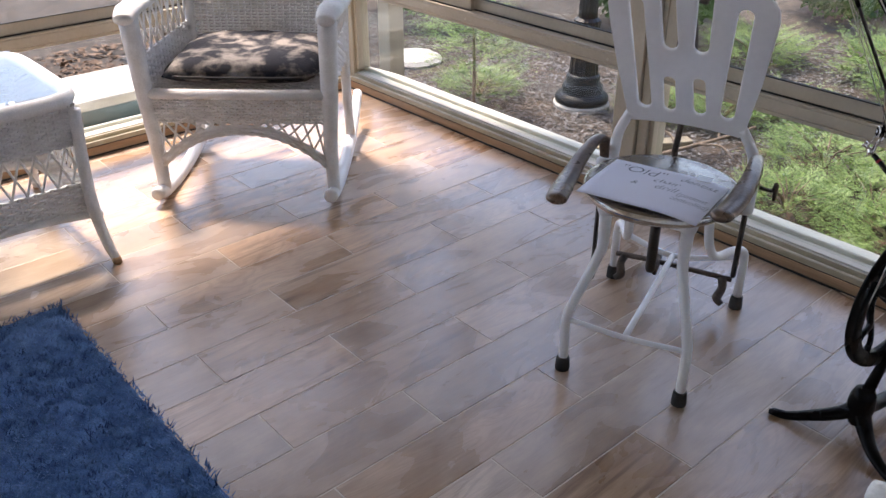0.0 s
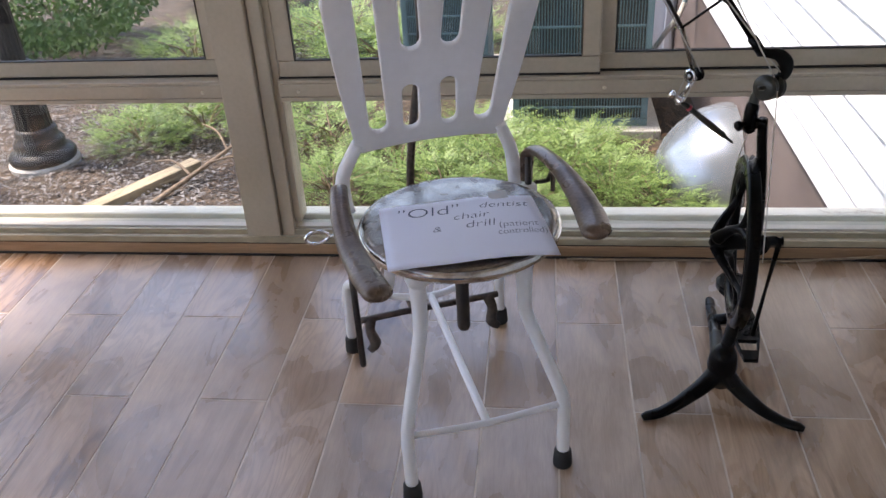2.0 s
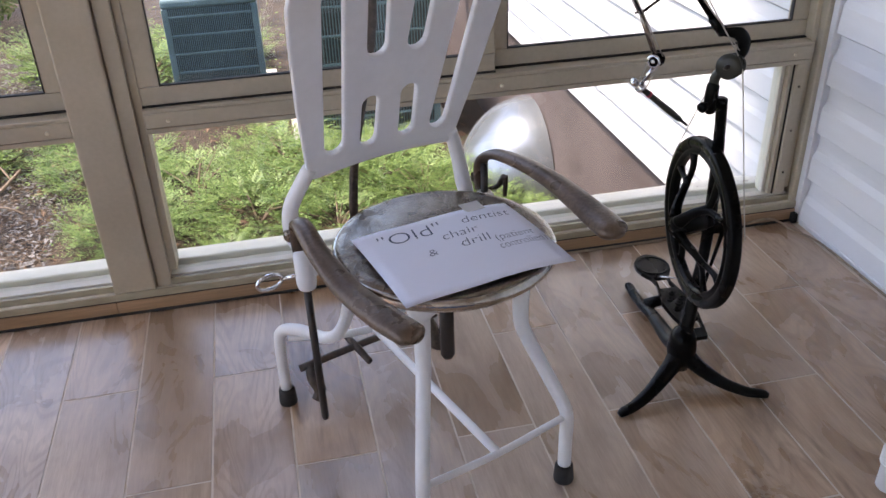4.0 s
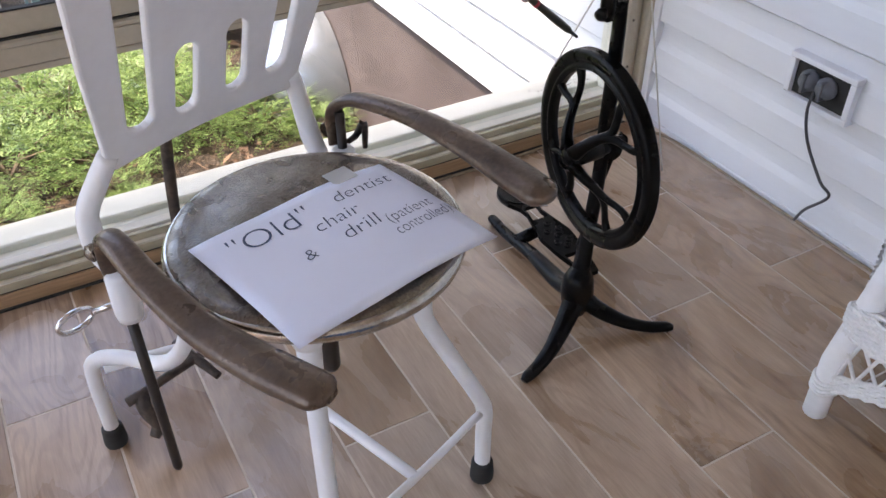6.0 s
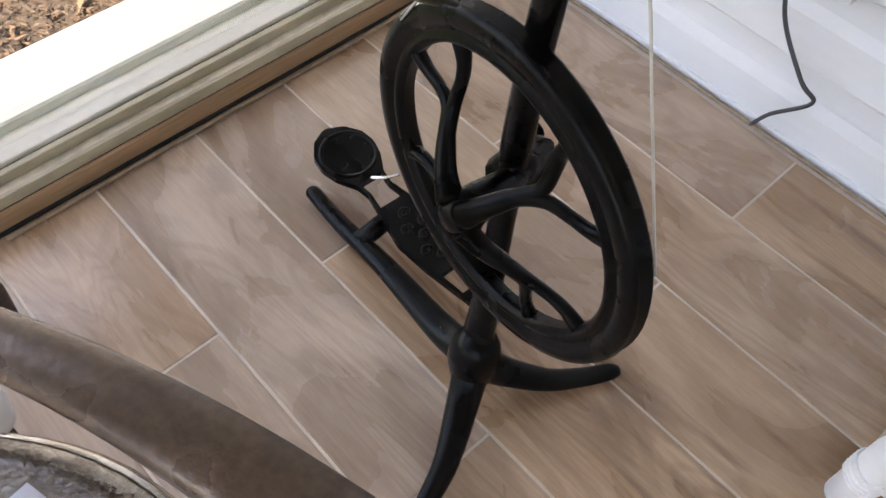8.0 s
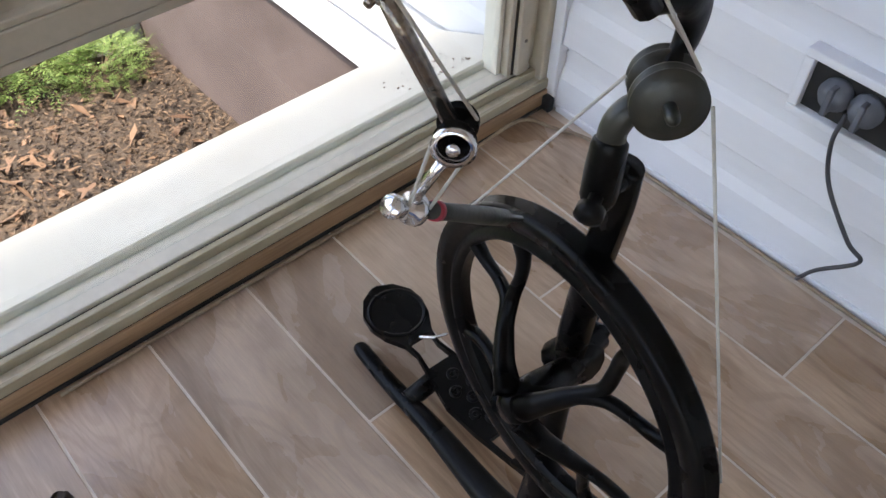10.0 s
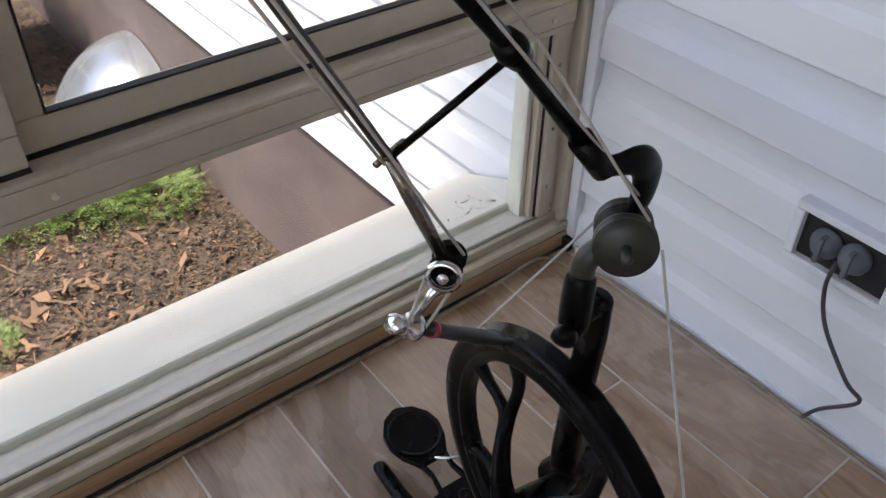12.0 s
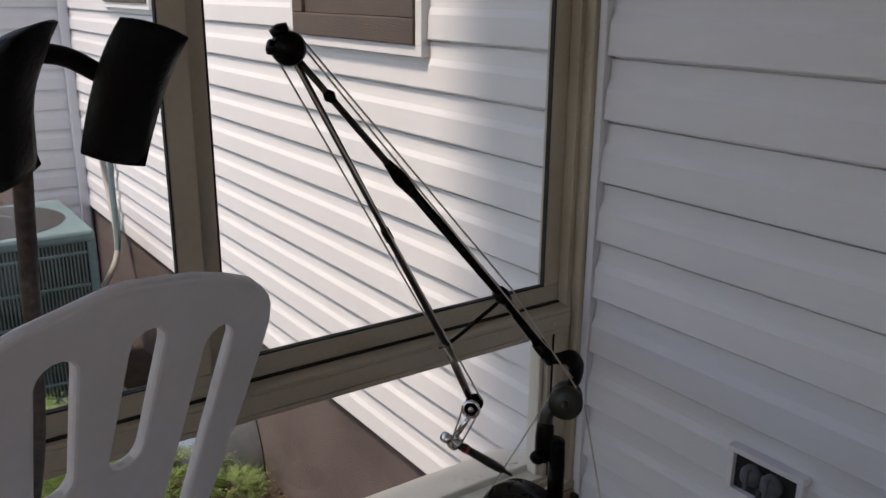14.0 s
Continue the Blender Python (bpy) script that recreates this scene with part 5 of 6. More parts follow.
# side table
table = thing("wicker_side_table", (-1.285, 0.56, 0), "white wicker side table with a clear glass top", "table")
TH, TS = 0.50, 0.275
for sx in (-1, 1):
    for sy in (-1, 1):
        leg = part("leg", tube([(sx * 0.35, sy * 0.262, 0.012), (sx * 0.325, sy * 0.255, 0.06), (sx * 0.285, sy * 0.25, 0.16), (sx * 0.262, sy * 0.255, 0.30), (sx * 0.268, sy * 0.262, 0.47)], [0.013, 0.016, 0.018, 0.018, 0.018]), M_WICKER, table, "", True)
        part("foot_cap", lathe([(0, 0.0), (0.014, 0.0), (0.015, 0.008), (0.013, 0.02), (0, 0.02)], 12, m=Matrix.Translation((sx * 0.352, sy * 0.263, 0))), M_KICK, leg, "brown wooden foot", True)
loop = [(TS * math.copysign(abs(math.cos(a)) ** 0.3, math.cos(a)), TS * math.copysign(abs(math.sin(a)) ** 0.3, math.sin(a)), TH) for a in np.linspace(0, 2 * math.pi, 65)[:-1]]
part("top_rim", sweep(loop, 0.023, 10, closed=True), M_WICKER, table, "rounded wicker rim", True)
gl = part("glass_top", box(-TS + 0.012, TS - 0.012, -TS + 0.012, TS - 0.012, TH + 0.018, TH + 0.024, 0.002), M_GLASS, table, "clear glass top")
for ax in range(4):
    m = pose(0, 0, 0, 0, 0, 90 * ax)
    s = 0.258
    bm = weave((-s, -s, 0.36), (s, -s, 0.36), (-s - 0.004, -s - 0.006, 0.485), (s + 0.004, -s - 0.006, 0.485), 14, 22, 0.005, 0.005)
    bm.transform(m)
    part("skirt", bm, M_WICKER, table, "", True)
    bm = lattice((-s, -s + 0.004, 0.245), (s, -s + 0.004, 0.245), (-s, -s, 0.36), (s, -s, 0.36), 12, 0.004)
    bm.transform(m)
    part("skirt_lattice", bm, M_WICKER, table, "", True)
    bm = weave((-s - 0.014, -s + 0.006, 0.15), (s + 0.014, -s + 0.006, 0.15), (-s, -s + 0.004, 0.245), (s, -s + 0.004, 0.245), 10, 22, 0.005, 0.005)
    bm.transform(m)
    part("skirt_band", bm, M_WICKER, table, "", True)
    bm = sweep([m @ Vector((x, -s + 0.006, 0.125 + 0.028 * (1 - (x / 0.28) ** 2))) for x in np.linspace(-0.28, 0.28, 17)], 0.014, 8)
    part("lower_rail", bm, M_WICKER, table, "", True)

# rug
rug = thing("shag_rug", (0, 0, 0), "deep blue mottled shag rug on the tiles", "rug")
bm = bmesh.new()
nx, ny = 75, 100
g = [[bm.verts.new((-0.80 + 1.5 * i / nx + 0.004 * noise.noise(Vector((j * 0.7, 5, 0))) * (i in (0, nx)), -1.4 + 2.0 * j / ny + 0.005 * noise.noise(Vector((i * 0.7, 9, 0))) * (j in (0, ny)), 0.001 if i in (0, nx) or j in (0, ny) else 0.016 + 0.007 * noise.noise(Vector((i * 0.9, j * 0.9, 3))))) for j in range(ny + 1)] for i in range(nx + 1)]
for i in range(nx):
    for j in range(ny):
        bm.faces.new((g[i][j], g[i + 1][j], g[i + 1][j + 1], g[i][j + 1]))
pile = part("rug_body", bm, M_RUG, rug, smooth=True)
rng = random.Random(5)
verts, faces = [], []
for _ in range(26000):
    x, y = rng.uniform(-0.80, 0.50), rng.uniform(-0.3, 0.605)
    a, l = rng.uniform(0, 6.28), rng.uniform(0.010, 0.022)
    dx, dy, w = math.cos(a) * l * 0.8, math.sin(a) * l * 0.8, 0.0022
    px, py = -math.sin(a) * w, math.cos(a) * w
    n0 = len(verts)
    verts += [(x - px, y - py, 0.012), (x + px, y + py, 0.012), (x + dx, y + dy, 0.012 + l * 0.75)]
    faces.append((n0, n0 + 1, n0 + 2))
me = bpy.data.meshes.new("shag")
me.from_pydata(verts, [], faces)
me.materials.append(mat("blue_tufts", (0.010, 0.040, 0.13), (0.11, 0.22, 0.42), 22, 0.95, fine=0.45, bump_scale=260, contrast=(0.38, 0.64)))
ob = new("shag", me)
ob.parent = rug
tagged(ob, kind="stuff")

# ---- outlet box and cables on the house wall ----
outlet = thing("outlet_box", (XS - 0.0255, 1.823, 0.302), "recessed white wall outlet box holding two grey plugs", "outlet")
for a in ((-0.080, 0.080, 0.037, 0.049), (-0.080, 0.080, -0.049, -0.037)):
    part("frame_bar", box(-0.013, 0.012, a[0], a[1], a[2], a[3], 0.002), M_SIDING, outlet)
for a in ((-0.080, -0.066), (0.066, 0.080)):
    part("frame_side", box(-0.012, 0.012, a[0], a[1], -0.0365, 0.0365, 0.002), M_SIDING, outlet)
# the shaded inside of the box is a slab coloured black
part("recess", box(-0.001, 0.012, -0.066, 0.066, -0.037, 0.037), M_RUBBER, outlet, "black slab painting the shade of the recess")
for y in (-0.016, 0.026):
    pl = part("plug", lathe([(0, 0), (0.020, 0.0), (0.022, 0.004), (0.022, 0.012), (0.016, 0.016), (0.015, 0.024), (0, 0.026)], 20, m=axis_to((0.0, y, 0.004), (-1, y, 0.06))), M_PLUG, outlet, "grey round plug", True)
    part("plug_grip", box(-0.030, -0.008, y - 0.004, y + 0.004, -0.018, 0.022, 0.002), M_PLUG, pl)
part("power_cord", tube([(-0.02, 0.0, -0.005), (-0.024, 0.0, -0.05), (-0.022, -0.02, -0.11), (-0.026, -0.075, -0.17), (-0.020, -0.10, -0.195), (-0.016, -0.055, -0.255), (-0.012, -0.035, -0.296)], 0.0032, 6, 8), M_CABLE, outlet, "dark power cord", True)
cordf = thing("floor_cord", (0, 0, 0), "thin brown cord lying along the base strip", "cord")
part("cord", tube([(0.62, 2.296, 0.006), (0.9, 2.298, 0.005), (1.15, 2.296, 0.006), (1.34, 2.29, 0.02), (1.44, 2.285, 0.03), (1.49, 2.25, 0.008), (1.522, 2.16, 0.006), (1.524, 1.9, 0.006), (1.523, 1.5, 0.006)], 0.0032, 6, 7), M_OLDCORD, cordf, "", True)

# ---- the garden ----


def frond_mesh(rng, count, spread, height, leaf, name, droop=0.5):
    """Feathery sprays: a stem with paired leaflets that shrink to the tip."""
    verts, faces = [], []

    def leafq(p, d, side, l, w):
        n0 = len(verts)
        q = p + d * l * 0.5
        verts.extend([tuple(p), tuple(q + side * w), tuple(p + d * l), tuple(q - side * w)])
        faces.append((n0, n0 + 1, n0 + 2, n0 + 3))
    for _ in range(count):
        a, rr = rng.uniform(0, 6.283), spread * math.sqrt(rng.random()) * 0.75
        base = Vector((math.cos(a) * rr, math.sin(a) * rr, height * rng.uniform(0.05, 0.6) * (1 - 0.5 * rr / spread)))
        b = a + rng.uniform(-0.9, 0.9)
        out = Vector((math.cos(b), math.sin(b), rng.uniform(0.15, 1.1))).normalized()
        length = rng.uniform(0.10, 0.24) * (0.7 + height)
        steps = 9
        p, d = base, out
        for k in range(steps):
            d = (d + Vector((0, 0, -droop * 0.11))).normalized()
            p = p + d * length / steps
            side = d.cross(Vector((0, 0, 1)))
            side = side.normalized() if side.length > 0.01 else Vector((1, 0, 0))
            ll = leaf * (1.15 - k / steps) * rng.uniform(0.7, 1.2)
            for s in (-1, 1):
                ld = (d * 0.75 + side * s + Vector((0, 0, rng.uniform(-0.25, 0.35)))).normalized()
                leafq(p, ld, d, ll, ll * 0.17)
                if k % 2 == 0:
                    leafq(p + ld * ll * 0.5, (ld + d * 0.8).normalized(), side, ll * 0.55, ll * 0.12)
        leafq(p, d, d.orthogonal().normalized(), leaf * 0.5, leaf * 0.1)
    me = bpy.data.meshes.new(name)
    me.from_pydata(verts, [], faces)
    return me


def stems(rng, spread, height, n=9):
    bm = bmesh.new()
    for _ in range(n):
        a = rng.uniform(0, 6.28)
        r = spread * rng.uniform(0.3, 0.7)
        sweep([(0, 0, -0.02), (math.cos(a) * r * 0.4, math.sin(a) * r * 0.4, height * 0.35), (math.cos(a) * r, math.sin(a) * r, height * 0.6)], [0.008, 0.005, 0.002], 5, bm)
    return bm


rng = random.Random(11)
SHRUBS = []
for k in range(3):
    sh = thing("feathery_shrub", (0, 0, 0), "low feathery bright green evergreen shrub in mulch", "shrub", "shrubs in the bed")
    me = frond_mesh(rng, 290, 0.42, 0.36, 0.036, "foliage")
    me.materials.append(M_FERN)
    fo = new("foliage", me)
    fo.parent = sh
    part("stems", stems(rng, 0.4, 0.3), M_TWIG, sh)
    SHRUBS.append(sh)
SPOTS = [(-0.62, 4.55, 0.9), (-0.30, 4.95, 1.0), (0.02, 4.55, 0.95), (0.34, 4.85, 1.05), (0.42, 4.35, 0.75), (0.70, 4.80, 1.0), (0.92, 4.55, 0.9), (1.14, 4.42, 0.75), (0.20, 5.25, 1.0), (0.78, 5.10, 0.8),
         (-0.80, 5.35, 1.1), (-1.75, 5.60, 1.15), (-2.10, 5.35, 0.9), (-1.45, 5.95, 1.0), (-0.75, 7.0, 1.5), (-1.25, 7.6, 1.6), (-0.35, 7.5, 1.5), (1.35, 4.22, 0.45), (-2.4, 7.2, 1.3), (0.45, 4.02, 0.28), (-0.10, 4.10, 0.55), (-3.3, 4.6, 0.9), (0.62, 3.78, 0.24)]
for k, (x, y, s) in enumerate(SPOTS):
    src = SHRUBS[k % 3]
    src.scale = (s, s, s)
    m = pose(x, y, ground_z(x, y), 0, 0, rng.uniform(0, 360))
    if k < 3:
        src.matrix_basis = m @ Matrix.Diagonal((s, s, s, 1))
    else:
        copy_thing(src, m).scale = (s, s, s)
for k in range(3):
    s = SPOTS[k][2]
    SHRUBS[k].scale = (s, s, s)

# sapling, round bush and taller greenery
sap = thing("sapling", (-3.05, 4.3, ground_z(-3.05, 4.3)), "young slender evergreen sapling with soft green needles", "tree")
part("trunk", tube([(0, 0, -0.02), (0.01, 0.0, 0.25), (-0.01, 0.01, 0.6), (0, 0, 1.1)], [0.016, 0.013, 0.010, 0.004]), M_TWIG, sap, "", True)
me = frond_mesh(rng, 230, 0.38, 1.3, 0.045, "crown")
for v in me.vertices:
    v.co.z = 0.28 + v.co.z * 0.75
me.materials.append(M_FERN)
new("crown", me).parent = sap


def leafy_ball(count, rx, rz, leaf, name):
    verts, faces = [], []
    for _ in range(count):
        d = Vector((rng.gauss(0, 1), rng.gauss(0, 1), rng.gauss(0, 1))).normalized()
        r = rng.uniform(0.72, 1.03) * (1 + 0.14 * noise.noise(d * 2.5))
        p = Vector((d.x * rx * r, d.y * rx * r, rz + d.z * rz * r))
        if p.z < 0.02:
            continue
        a = Vector((rng.gauss(0, 1), rng.gauss(0, 1), rng.gauss(0, 1)))
        a = (a + d * 0.9).normalized()
        b = a.orthogonal().normalized()
        l = leaf * rng.uniform(0.6, 1.3)
        n0 = len(verts)
        verts.extend([tuple(p), tuple(p + a * l * 0.5 + b * l * 0.25), tuple(p + a * l), tuple(p + a * l * 0.5 - b * l * 0.25)])
        faces.append((n0, n0 + 1, n0 + 2, n0 + 3))
    me = bpy.data.meshes.new(name)
    me.from_pydata(verts, [], faces)
    me.materials.append(M_BUSH)
    return me


for x, y, rx, rz in ((-3.75, 7.6, 0.85, 0.62), (-5.6, 6.2, 0.9, 0.7), (-2.7, 9.6, 0.8, 0.65)):
    bush = thing("clipped_bush", (x, y, ground_z(x, y)), "rounded dark green clipped bush in the bed", "bush", "clipped bushes")
    new("foliage", leafy_ball(9000, rx, rz, 0.06, "foliage")).parent = bush
    part("stems", stems(rng, rx * 0.8, rz * 1.6, 12), M_TWIG, bush)

# lamp post
lx, ly = -2.60, 5.02
lamp = thing("garden_lamp_post", (lx, ly, ground_z(lx, ly)), "black fluted cast garden lamp post on a concrete pad", "lamp post")
part("pad", lathe([(0, -0.04), (0.21, -0.04), (0.215, 0.03), (0.205, 0.045), (0, 0.045)], 32), M_STONE, lamp, "round concrete pad")
part("base", lathe([(0, 0.045), (0.20, 0.045), (0.205, 0.075), (0.19, 0.10), (0.165, 0.115), (0.15, 0.13), (0.155, 0.16), (0.14, 0.185), (0.125, 0.20), (0.128, 0.235), (0.115, 0.26), (0.0, 0.26)], 40), M_LAMP, lamp, "", True)
bm = bmesh.new()
rings = []
for z, r in ((0.25, 0.112), (0.60, 0.088), (0.62, 0.10), (0.66, 0.10), (0.68, 0.07), (2.6, 0.05)):
    rings.append([bm.verts.new(((r * (1 - 0.07 * (k % 2))) * math.cos(k * math.pi / 16), (r * (1 - 0.07 * (k % 2))) * math.sin(k * math.pi / 16), z)) for k in range(32)])
for u, v in zip(rings, rings[1:]):
    for k in range(32):
        bm.faces.new((u[k], u[(k + 1) % 32], v[(k + 1) % 32], v[k]))
part("shaft", bm, M_LAMP, lamp, "fluted shaft")
part("lantern", lathe([(0, 2.58), (0.06, 2.6), (0.13, 2.95), (0.16, 2.97), (0.10, 3.1), (0.0, 3.2)], 8), M_LAMP, lamp)

# timber edging, brush, stepping slab
timber = thing("edging_timber", (-1.78, 4.58, ground_z(-1.78, 4.58)), "weathered landscape timber lying in the mulch", "timber", rz=58)
part("beam", box(-0.42, 0.42, -0.05, 0.05, -0.03, 0.06, 0.008), M_TIMBER, timber)
brush = thing("fallen_branch", (-1.45, 4.72, ground_z(-1.45, 4.72)), "bare forked dead branch lying on leaves", "branch")
for pts, r in (([(-0.20, -0.28, 0.01), (-0.05, -0.02, 0.06), (0.10, 0.22, 0.12), (0.22, 0.45, 0.18)], 0.016), ([(-0.05, -0.02, 0.06), (-0.20, 0.10, 0.10), (-0.34, 0.14, 0.08)], 0.009), ([(0.10, 0.22, 0.12), (0.0, 0.36, 0.18), (-0.12, 0.44, 0.2)], 0.008), ([(0.02, 0.1, 0.09), (0.18, 0.12, 0.12), (0.30, 0.08, 0.08)], 0.008), ([(0.18, 0.38, 0.16), (0.10, 0.5, 0.2), (0.02, 0.6, 0.16)], 0.006)):
    part("limb", tube(pts, [r, r * 0.8, r * 0.5]), M_TWIG, brush, "", True)
for bx, by, seed in ((0.42, 3.12, 4), (0.70, 3.30, 9), (0.18, 3.25, 14), (-0.35, 3.6, 21)):
    r_ = random.Random(seed)
    dead = thing("dead_shrub", (bx, by, ground_z(bx, by)), "bare grey-brown twiggy shrub over dead leaves", "shrub", "bare twigs in the bed")
    for k in range(9):
        a = r_.uniform(0, 6.28)
        l, h = r_.uniform(0.12, 0.30), r_.uniform(0.05, 0.24)
        p0, p1 = Vector((0.03 * math.cos(a), 0.03 * math.sin(a), -0.01)), Vector((l * 0.45 * math.cos(a), l * 0.45 * math.sin(a), h * 0.6))
        p2 = Vector((l * math.cos(a + 0.3), l * math.sin(a + 0.3), h))
        part("twig", tube([p0, p1, p2], [0.005, 0.0035, 0.0016], 3, 6), M_TWIG, dead, "", True)
        q = p1.lerp(p2, 0.3)
        part("twig", tube([q, q + Vector((0.06 * math.cos(a - 0.9), 0.06 * math.sin(a - 0.9), 0.03)), q + Vector((0.12 * math.cos(a - 0.7), 0.12 * math.sin(a - 0.7), r_.uniform(0.0, 0.06)))], [0.003, 0.002, 0.001], 3, 5), M_TWIG, dead, "", True)
slab = thing("path_slab", (0, 0, 0), "pale concrete path crossing the garden", "path", kind="structure")
part("slab", box(-9, -1.2, 10.6, 11.6, -1.32, -1.17, 0.01), M_STONE, slab)
stone = thing("flat_stone", (-4.3, 4.75, ground_z(-4.3, 4.75)), "flat pale garden stone bedded in mulch", "stone")
part("stone", lathe([(0, -0.03), (0.24, -0.03), (0.26, 0.02), (0.22, 0.05), (0, 0.055)], 11), M_STONE, stone)

# outside post of the porch
for x, y in ((-2.28, 2.95),):
    op = thing("outdoor_post", (x, y, ground_z(x, y)), "square almond painted post outside the window", "post")
    part("shaft", box(-0.05, 0.05, -0.05, 0.05, -0.05, 3.3, 0.005), M_TRIM, op)
deck = thing("porch_base", (0, 0, 0), "brown painted masonry base under the porch", "porch base", kind="structure")
part("base_front", box(XL - 0.12, XS, YW - 0.02, YW + 0.10, -1.4, -0.162), M_FOUND, deck)
part("base_side", box(XL - 0.14, XL - 0.02, YB, YW - 0.025, -1.4, -0.162), M_FOUND, deck)
bin_ = thing("storage_bench", (-2.25, 1.25, ground_z(-2.25, 1.25)), "low grey-green garden storage bench outside the glass", "bench")
part("body", box(-0.16, 0.16, -0.7, 0.7, 0.0, 0.98, 0.01), M_ACBLUE, bin_)
part("lid", box(-0.19, 0.19, -0.73, 0.73, 0.985, 1.03, 0.01), M_STONE, bin_)

# condensers
def condenser(x, y, w, d, h):
    z = ground_z(x, y)
    ac = thing("air_conditioner", (x, y, z), "teal-grey outdoor air conditioner with dark louvred sides", "air conditioner", "condensers by the house")
    part("pad", box(-w / 2 - 0.08, w / 2 + 0.08, -d / 2 - 0.08, d / 2 + 0.08, -0.03, 0.06, 0.008), M_STONE, ac, "pale concrete pad")
    part("coil", box(-w / 2 + 0.02, w / 2 - 0.02, -d / 2 + 0.02, d / 2 - 0.02, 0.065, h - 0.06), M_ACDARK, ac, "dark coil")
    part("base_pan", box(-w / 2, w / 2, -d / 2, d / 2, 0.061, 0.11, 0.006), M_ACBLUE, ac)
    part("top", box(-w / 2, w / 2, -d / 2, d / 2, h - 0.06, h, 0.018), M_ACBLUE, ac)
    for sx in (-1, 1):
        for sy in (-1, 1):
            part("corner_post", box(sx * (w / 2 - 0.022) - 0.02, sx * (w / 2 - 0.022) + 0.02, sy * (d / 2 - 0.022) - 0.02, sy * (d / 2 - 0.022) + 0.02, 0.11, h - 0.06, 0.004), M_ACBLUE, ac)
    for k in range(5):
        zz = 0.18 + k * (h - 0.3) / 4.0
        part("louvre", box(-w / 2 + 0.045, w / 2 - 0.045, -d / 2 - 0.002, -d / 2 + 0.012, zz, zz + 0.014, 0.003), M_ACBLUE, ac)
        part("louvre", box(w / 2 - 0.012, w / 2 + 0.002, -d / 2 + 0.045, d / 2 - 0.045, zz, zz + 0.014, 0.003), M_ACBLUE, ac)
    bm = bmesh.new()
    for k in range(44):
        xx = -w / 2 + 0.04 + (w - 0.08) * k / 43
        sweep([(xx, -d / 2 + 0.006, 0.11), (xx, -d / 2 + 0.006, h - 0.06)], 0.0042, 4, bm, caps=False)
        yy = -d / 2 + 0.04 + (d - 0.08) * k / 43
        sweep([(w / 2 - 0.006, yy, 0.11), (w / 2 - 0.006, yy, h - 0.06)], 0.0042, 4, bm, caps=False)
    part("guard_wires", bm, M_ACBLUE, ac)
    part("fan_grille", lathe([(0, h + 0.012), (0.10, h + 0.012), (0.11, h + 0.02), (w * 0.42, h + 0.004), (w * 0.44, h - 0.004), (0, h - 0.004)], 28), M_ACDARK, ac)


condenser(0.78, 5.85, 0.84, 0.80, 0.98)
condenser(-0.15, 6.65, 0.62, 0.62, 0.80)

# window well cover, conduit
dome = thing("window_well_cover", (XS + 0.004, 4.72, ground_z(1.4, 4.72) + 0.0), "clear bubble cover over a basement window well", "well cover")
bm = bmesh.new()
rows = []
for i in range(13):
    a = math.pi / 2 * i / 12
    rows.append([bm.verts.new((-0.42 * math.cos(a) * math.sin(math.pi * j / 20), 0.42 * math.cos(math.pi * j / 20), 0.46 * math.sin(a) * math.sin(math.pi * j / 20))) for j in range(21)])
for i in range(12):
    for j in range(20):
        bm.faces.new((rows[i][j], rows[i][j + 1], rows[i + 1][j + 1], rows[i + 1][j]))
part("bubble", bm, M_DOME, dome, "shiny smoky plastic bubble", True)
part("flange", sweep([(-0.42 * math.sin(math.pi * j / 20), 0.42 * math.cos(math.pi * j / 20), 0.012) for j in range(21)], 0.016, 8), M_STONE, dome, "", True)
con = thing("refrigerant_pipes", (XS, 6.2, 0), "bent pale conduit running down the house wall", "pipe")
for k in range(2):
    part("pipe", tube([(-0.04 - 0.04 * k, 0.10 + 0.1 * k, 0.30), (-0.05, 0.1 + 0.1 * k, 0.0), (-0.08, 0.0, -0.35), (-0.22, -0.1, -0.55), (-0.35, -0.15, -0.72)], 0.018), M_STONE if k else M_ACBLUE, con, "", True)

# mulch, dead leaves
def litter(name, label, material, count, area, size, seed, curl=0.3):
    r = random.Random(seed)
    verts, faces = [], []
    for _ in range(count):
        x, y = r.uniform(area[0], area[1]), area[2] + (area[3] - area[2]) * r.random() ** 1.5
        z = ground_z(x, y) + r.uniform(0.0, 0.028)
        a, l = r.uniform(0, 6.28), size * r.uniform(0.5, 1.5)
        w = l * r.uniform(0.2, 0.55)
        d = Vector((math.cos(a), math.sin(a), r.uniform(-curl, curl)))
        s = Vector((-math.sin(a), math.cos(a), r.uniform(-curl, curl)))
        p = Vector((x, y, z))
        n0 = len(verts)
        verts.extend(tuple(q) for q in (p - d * l - s * w * 0.5, p - d * l * 0.2 - s * w + Vector((0, 0, 0.2 * w)), p + d * l, p - d * l * 0.1 + s * w + Vector((0, 0, 0.25 * w))))
        faces.append((n0, n0 + 1, n0 + 2, n0 + 3))
    me = bpy.data.meshes.new(name)
    me.from_pydata(verts, [], faces)
    me.materials.append(material)
    tagged(new(name, me), label, "litter", kind="stuff")


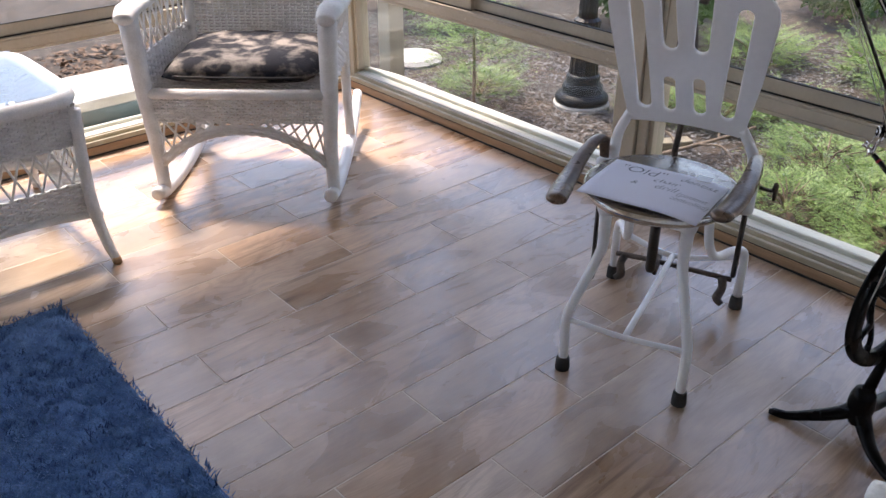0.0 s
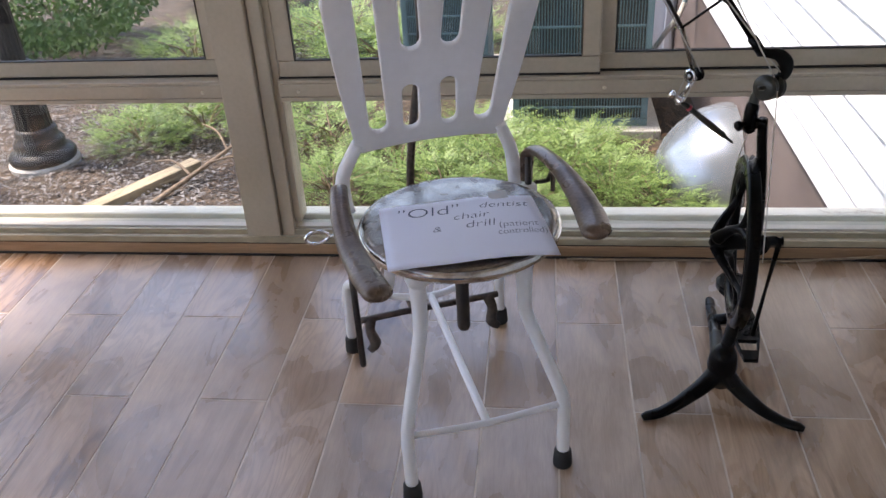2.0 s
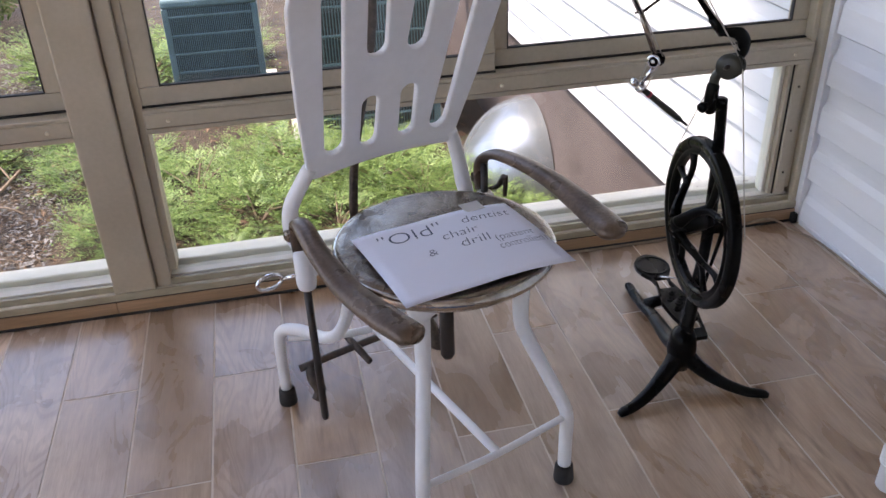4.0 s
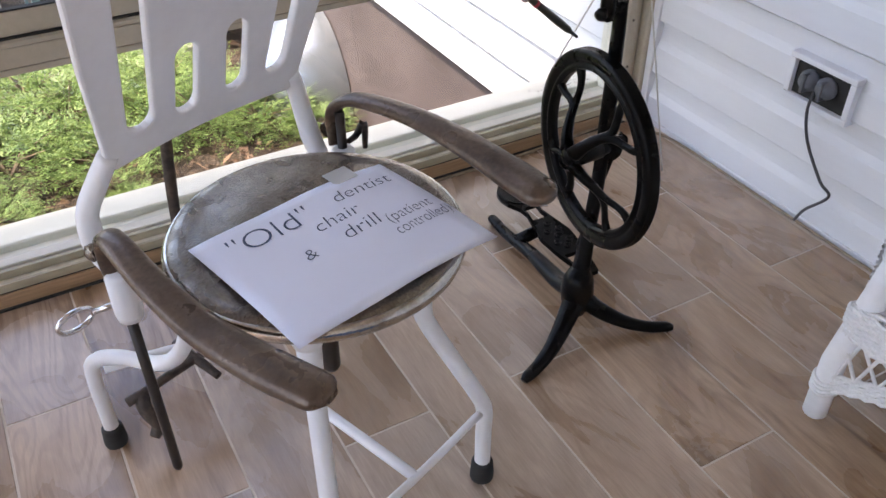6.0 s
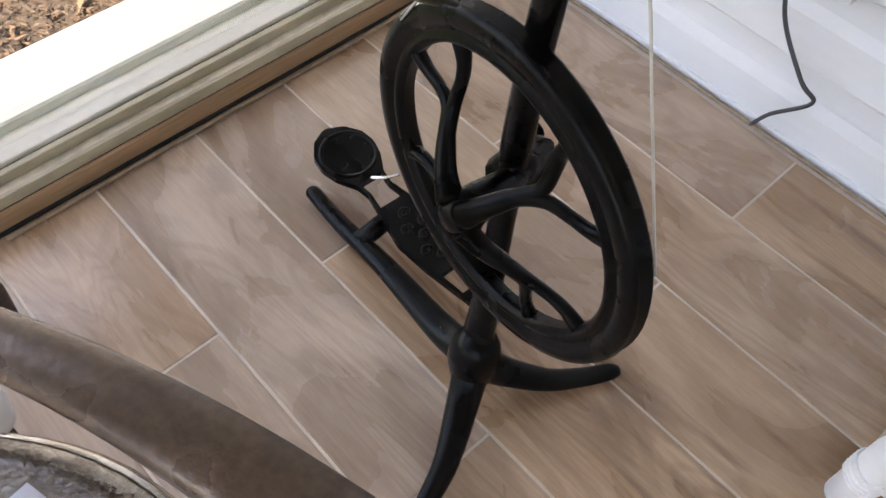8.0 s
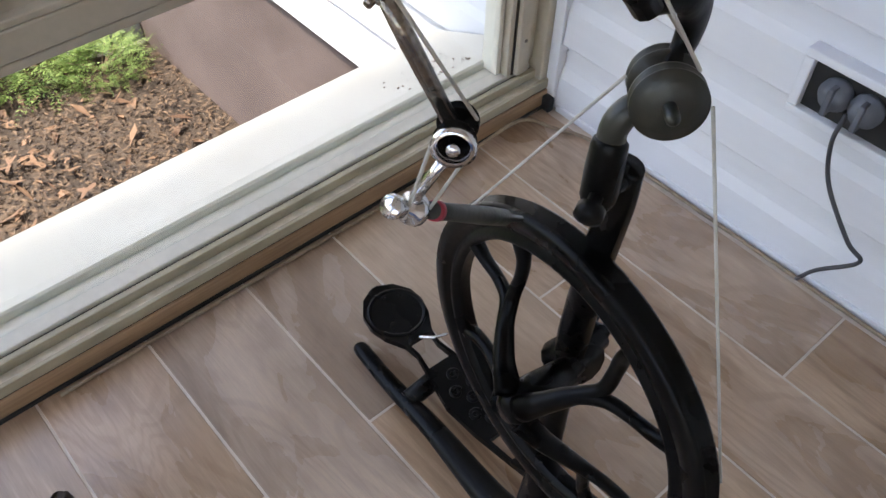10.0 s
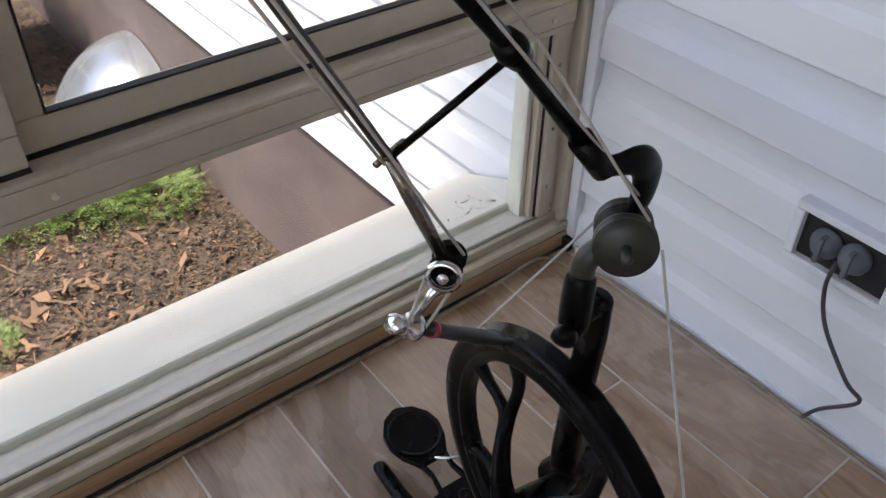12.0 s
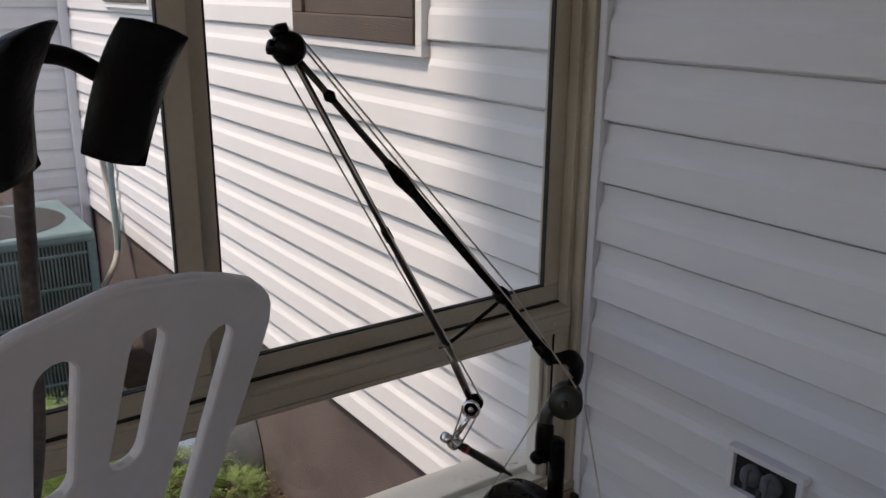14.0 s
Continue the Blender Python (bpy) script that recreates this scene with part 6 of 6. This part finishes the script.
def oak_leaves(name, label, count, area, size, seed):
    """Curled leaves with a lobed outline."""
    r = random.Random(seed)
    verts, faces = [], []
    for _ in range(count):
        x, y = r.uniform(area[0], area[1]), r.uniform(area[2], area[3])
        m = pose(x, y, ground_z(x, y) + r.uniform(0.02, 0.045), r.uniform(-30, 30), r.uniform(-30, 30), r.uniform(0, 360))
        l, curl, n0 = size * r.uniform(0.6, 1.3), r.uniform(0.2, 0.8), len(verts)
        for k in range(20):
            w = 2 * math.pi * k / 20
            rad = l * (0.62 + 0.38 * math.cos(w * 3) * (1 if k % 2 else 0.75)) * (1.0 if abs(math.cos(w)) > 0.5 else 0.62)
            p = Vector((rad * math.cos(w), rad * math.sin(w) * 0.75, 0))
            p.z = curl * (p.y * p.y * 6 + p.x * p.x * 2)
            verts.append(tuple(m @ p))
        verts.append(tuple(m @ Vector((0, 0, 0))))
        faces += [(n0 + k, n0 + (k + 1) % 20, n0 + 20) for k in range(20)]
    me = bpy.data.meshes.new(name)
    me.from_pydata(verts, [], faces)
    me.materials.append(M_DEAD)
    tagged(new(name, me), label, "litter", kind="stuff")


oak_leaves("fallen_oak_leaves", "curled lobed brown oak leaves on the mulch", 260, (-1.2, 1.1, 2.75, 3.9), 0.045, 8)
litter("mulch_chips", "brown wood mulch chips covering the bed", M_CHIP, 70000, (-1.4, 1.56, 2.6, 6.4), 0.0095, 1)
litter("grey_mulch", "weathered grey mulch and gravel by the lamp", M_GREYCHIP, 60000, (-6.0, -1.0, 2.8, 8.5), 0.016, 2)
litter("leaf_litter", "curled brown dead leaves on the mulch", M_DEAD, 900, (-1.2, 1.5, 2.7, 6.0), 0.030, 3, 0.7)
litter("side_leaves", "pale dry leaves outside the side windows", M_DEAD, 14000, (-6.5, -1.95, -2.0, 3.6), 0.04, 4, 0.6)

# crumbs of dry leaf and plaster in the sill's corner
r_ = random.Random(33)
verts, faces = [], []
for _ in range(70):
    x, yo = 1.44 - 0.16 * r_.random() ** 2, 0.084 + 0.09 * r_.random() ** 2
    z = 0.0838 - 0.084 * (yo - 0.082) / 0.193
    m, l = pose(x, YW + yo, z + 0.0012, r_.uniform(-25, 25), r_.uniform(-25, 25), r_.uniform(0, 360)), r_.uniform(0.0008, 0.0028)
    n0 = len(verts)
    verts += [tuple(m @ Vector(p)) for p in ((-l, -l * 0.4, 0), (l * 0.8, -l * 0.6, 0.0006), (l, l * 0.5, 0), (-l * 0.6, l * 0.6, 0.0008), (0, 0, l * 0.5))]
    faces += [(n0, n0 + 1, n0 + 4), (n0 + 1, n0 + 2, n0 + 4), (n0 + 2, n0 + 3, n0 + 4), (n0 + 3, n0, n0 + 4), (n0 + 3, n0 + 2, n0 + 1, n0)]
me = bpy.data.meshes.new("sill_crumbs")
me.from_pydata(verts, [], faces)
me.materials.append(M_TWIG)
tagged(new("sill_crumbs", me), "brown crumbs of dry leaf on the white sill", "litter", kind="stuff")

# floor planks
TW, TL = 0.155, 0.615
def plank_mesh(w, l):
    return mesh_of(box(0.0018, w - 0.0018, 0.0018, l - 0.0018, -0.012, 0.0, 0.0009), "plank", M_TILE)
PLANK, CUT = plank_mesh(TW, TL), {}
for k in range(-1, 23):
    x0, x1 = 1.52 - TW * (k + 1), 1.52 - TW * k
    x0, x1 = max(x0, XL + 0.02), min(x1, XS - 0.022)
    y = (1.7025 if k % 2 == 0 else 1.395) - 8 * TL
    while y < YW - 0.02:
        a, b = max(y, YB), min(y + TL, YW - 0.02)
        if b - a > 0.03 and x1 - x0 > 0.02:
            full = abs(b - a - TL) < 1e-4 and abs(x1 - x0 - TW) < 1e-4
            key = (round(x1 - x0, 4), round(b - a, 4))
            me = PLANK if full else CUT.setdefault(key, None) or CUT.update({key: plank_mesh(x1 - x0, b - a)}) or CUT[key]
            ob = new("plank", me)
            ob.parent, ob.location = floor, (x0, a, 0.0)
        y += TL
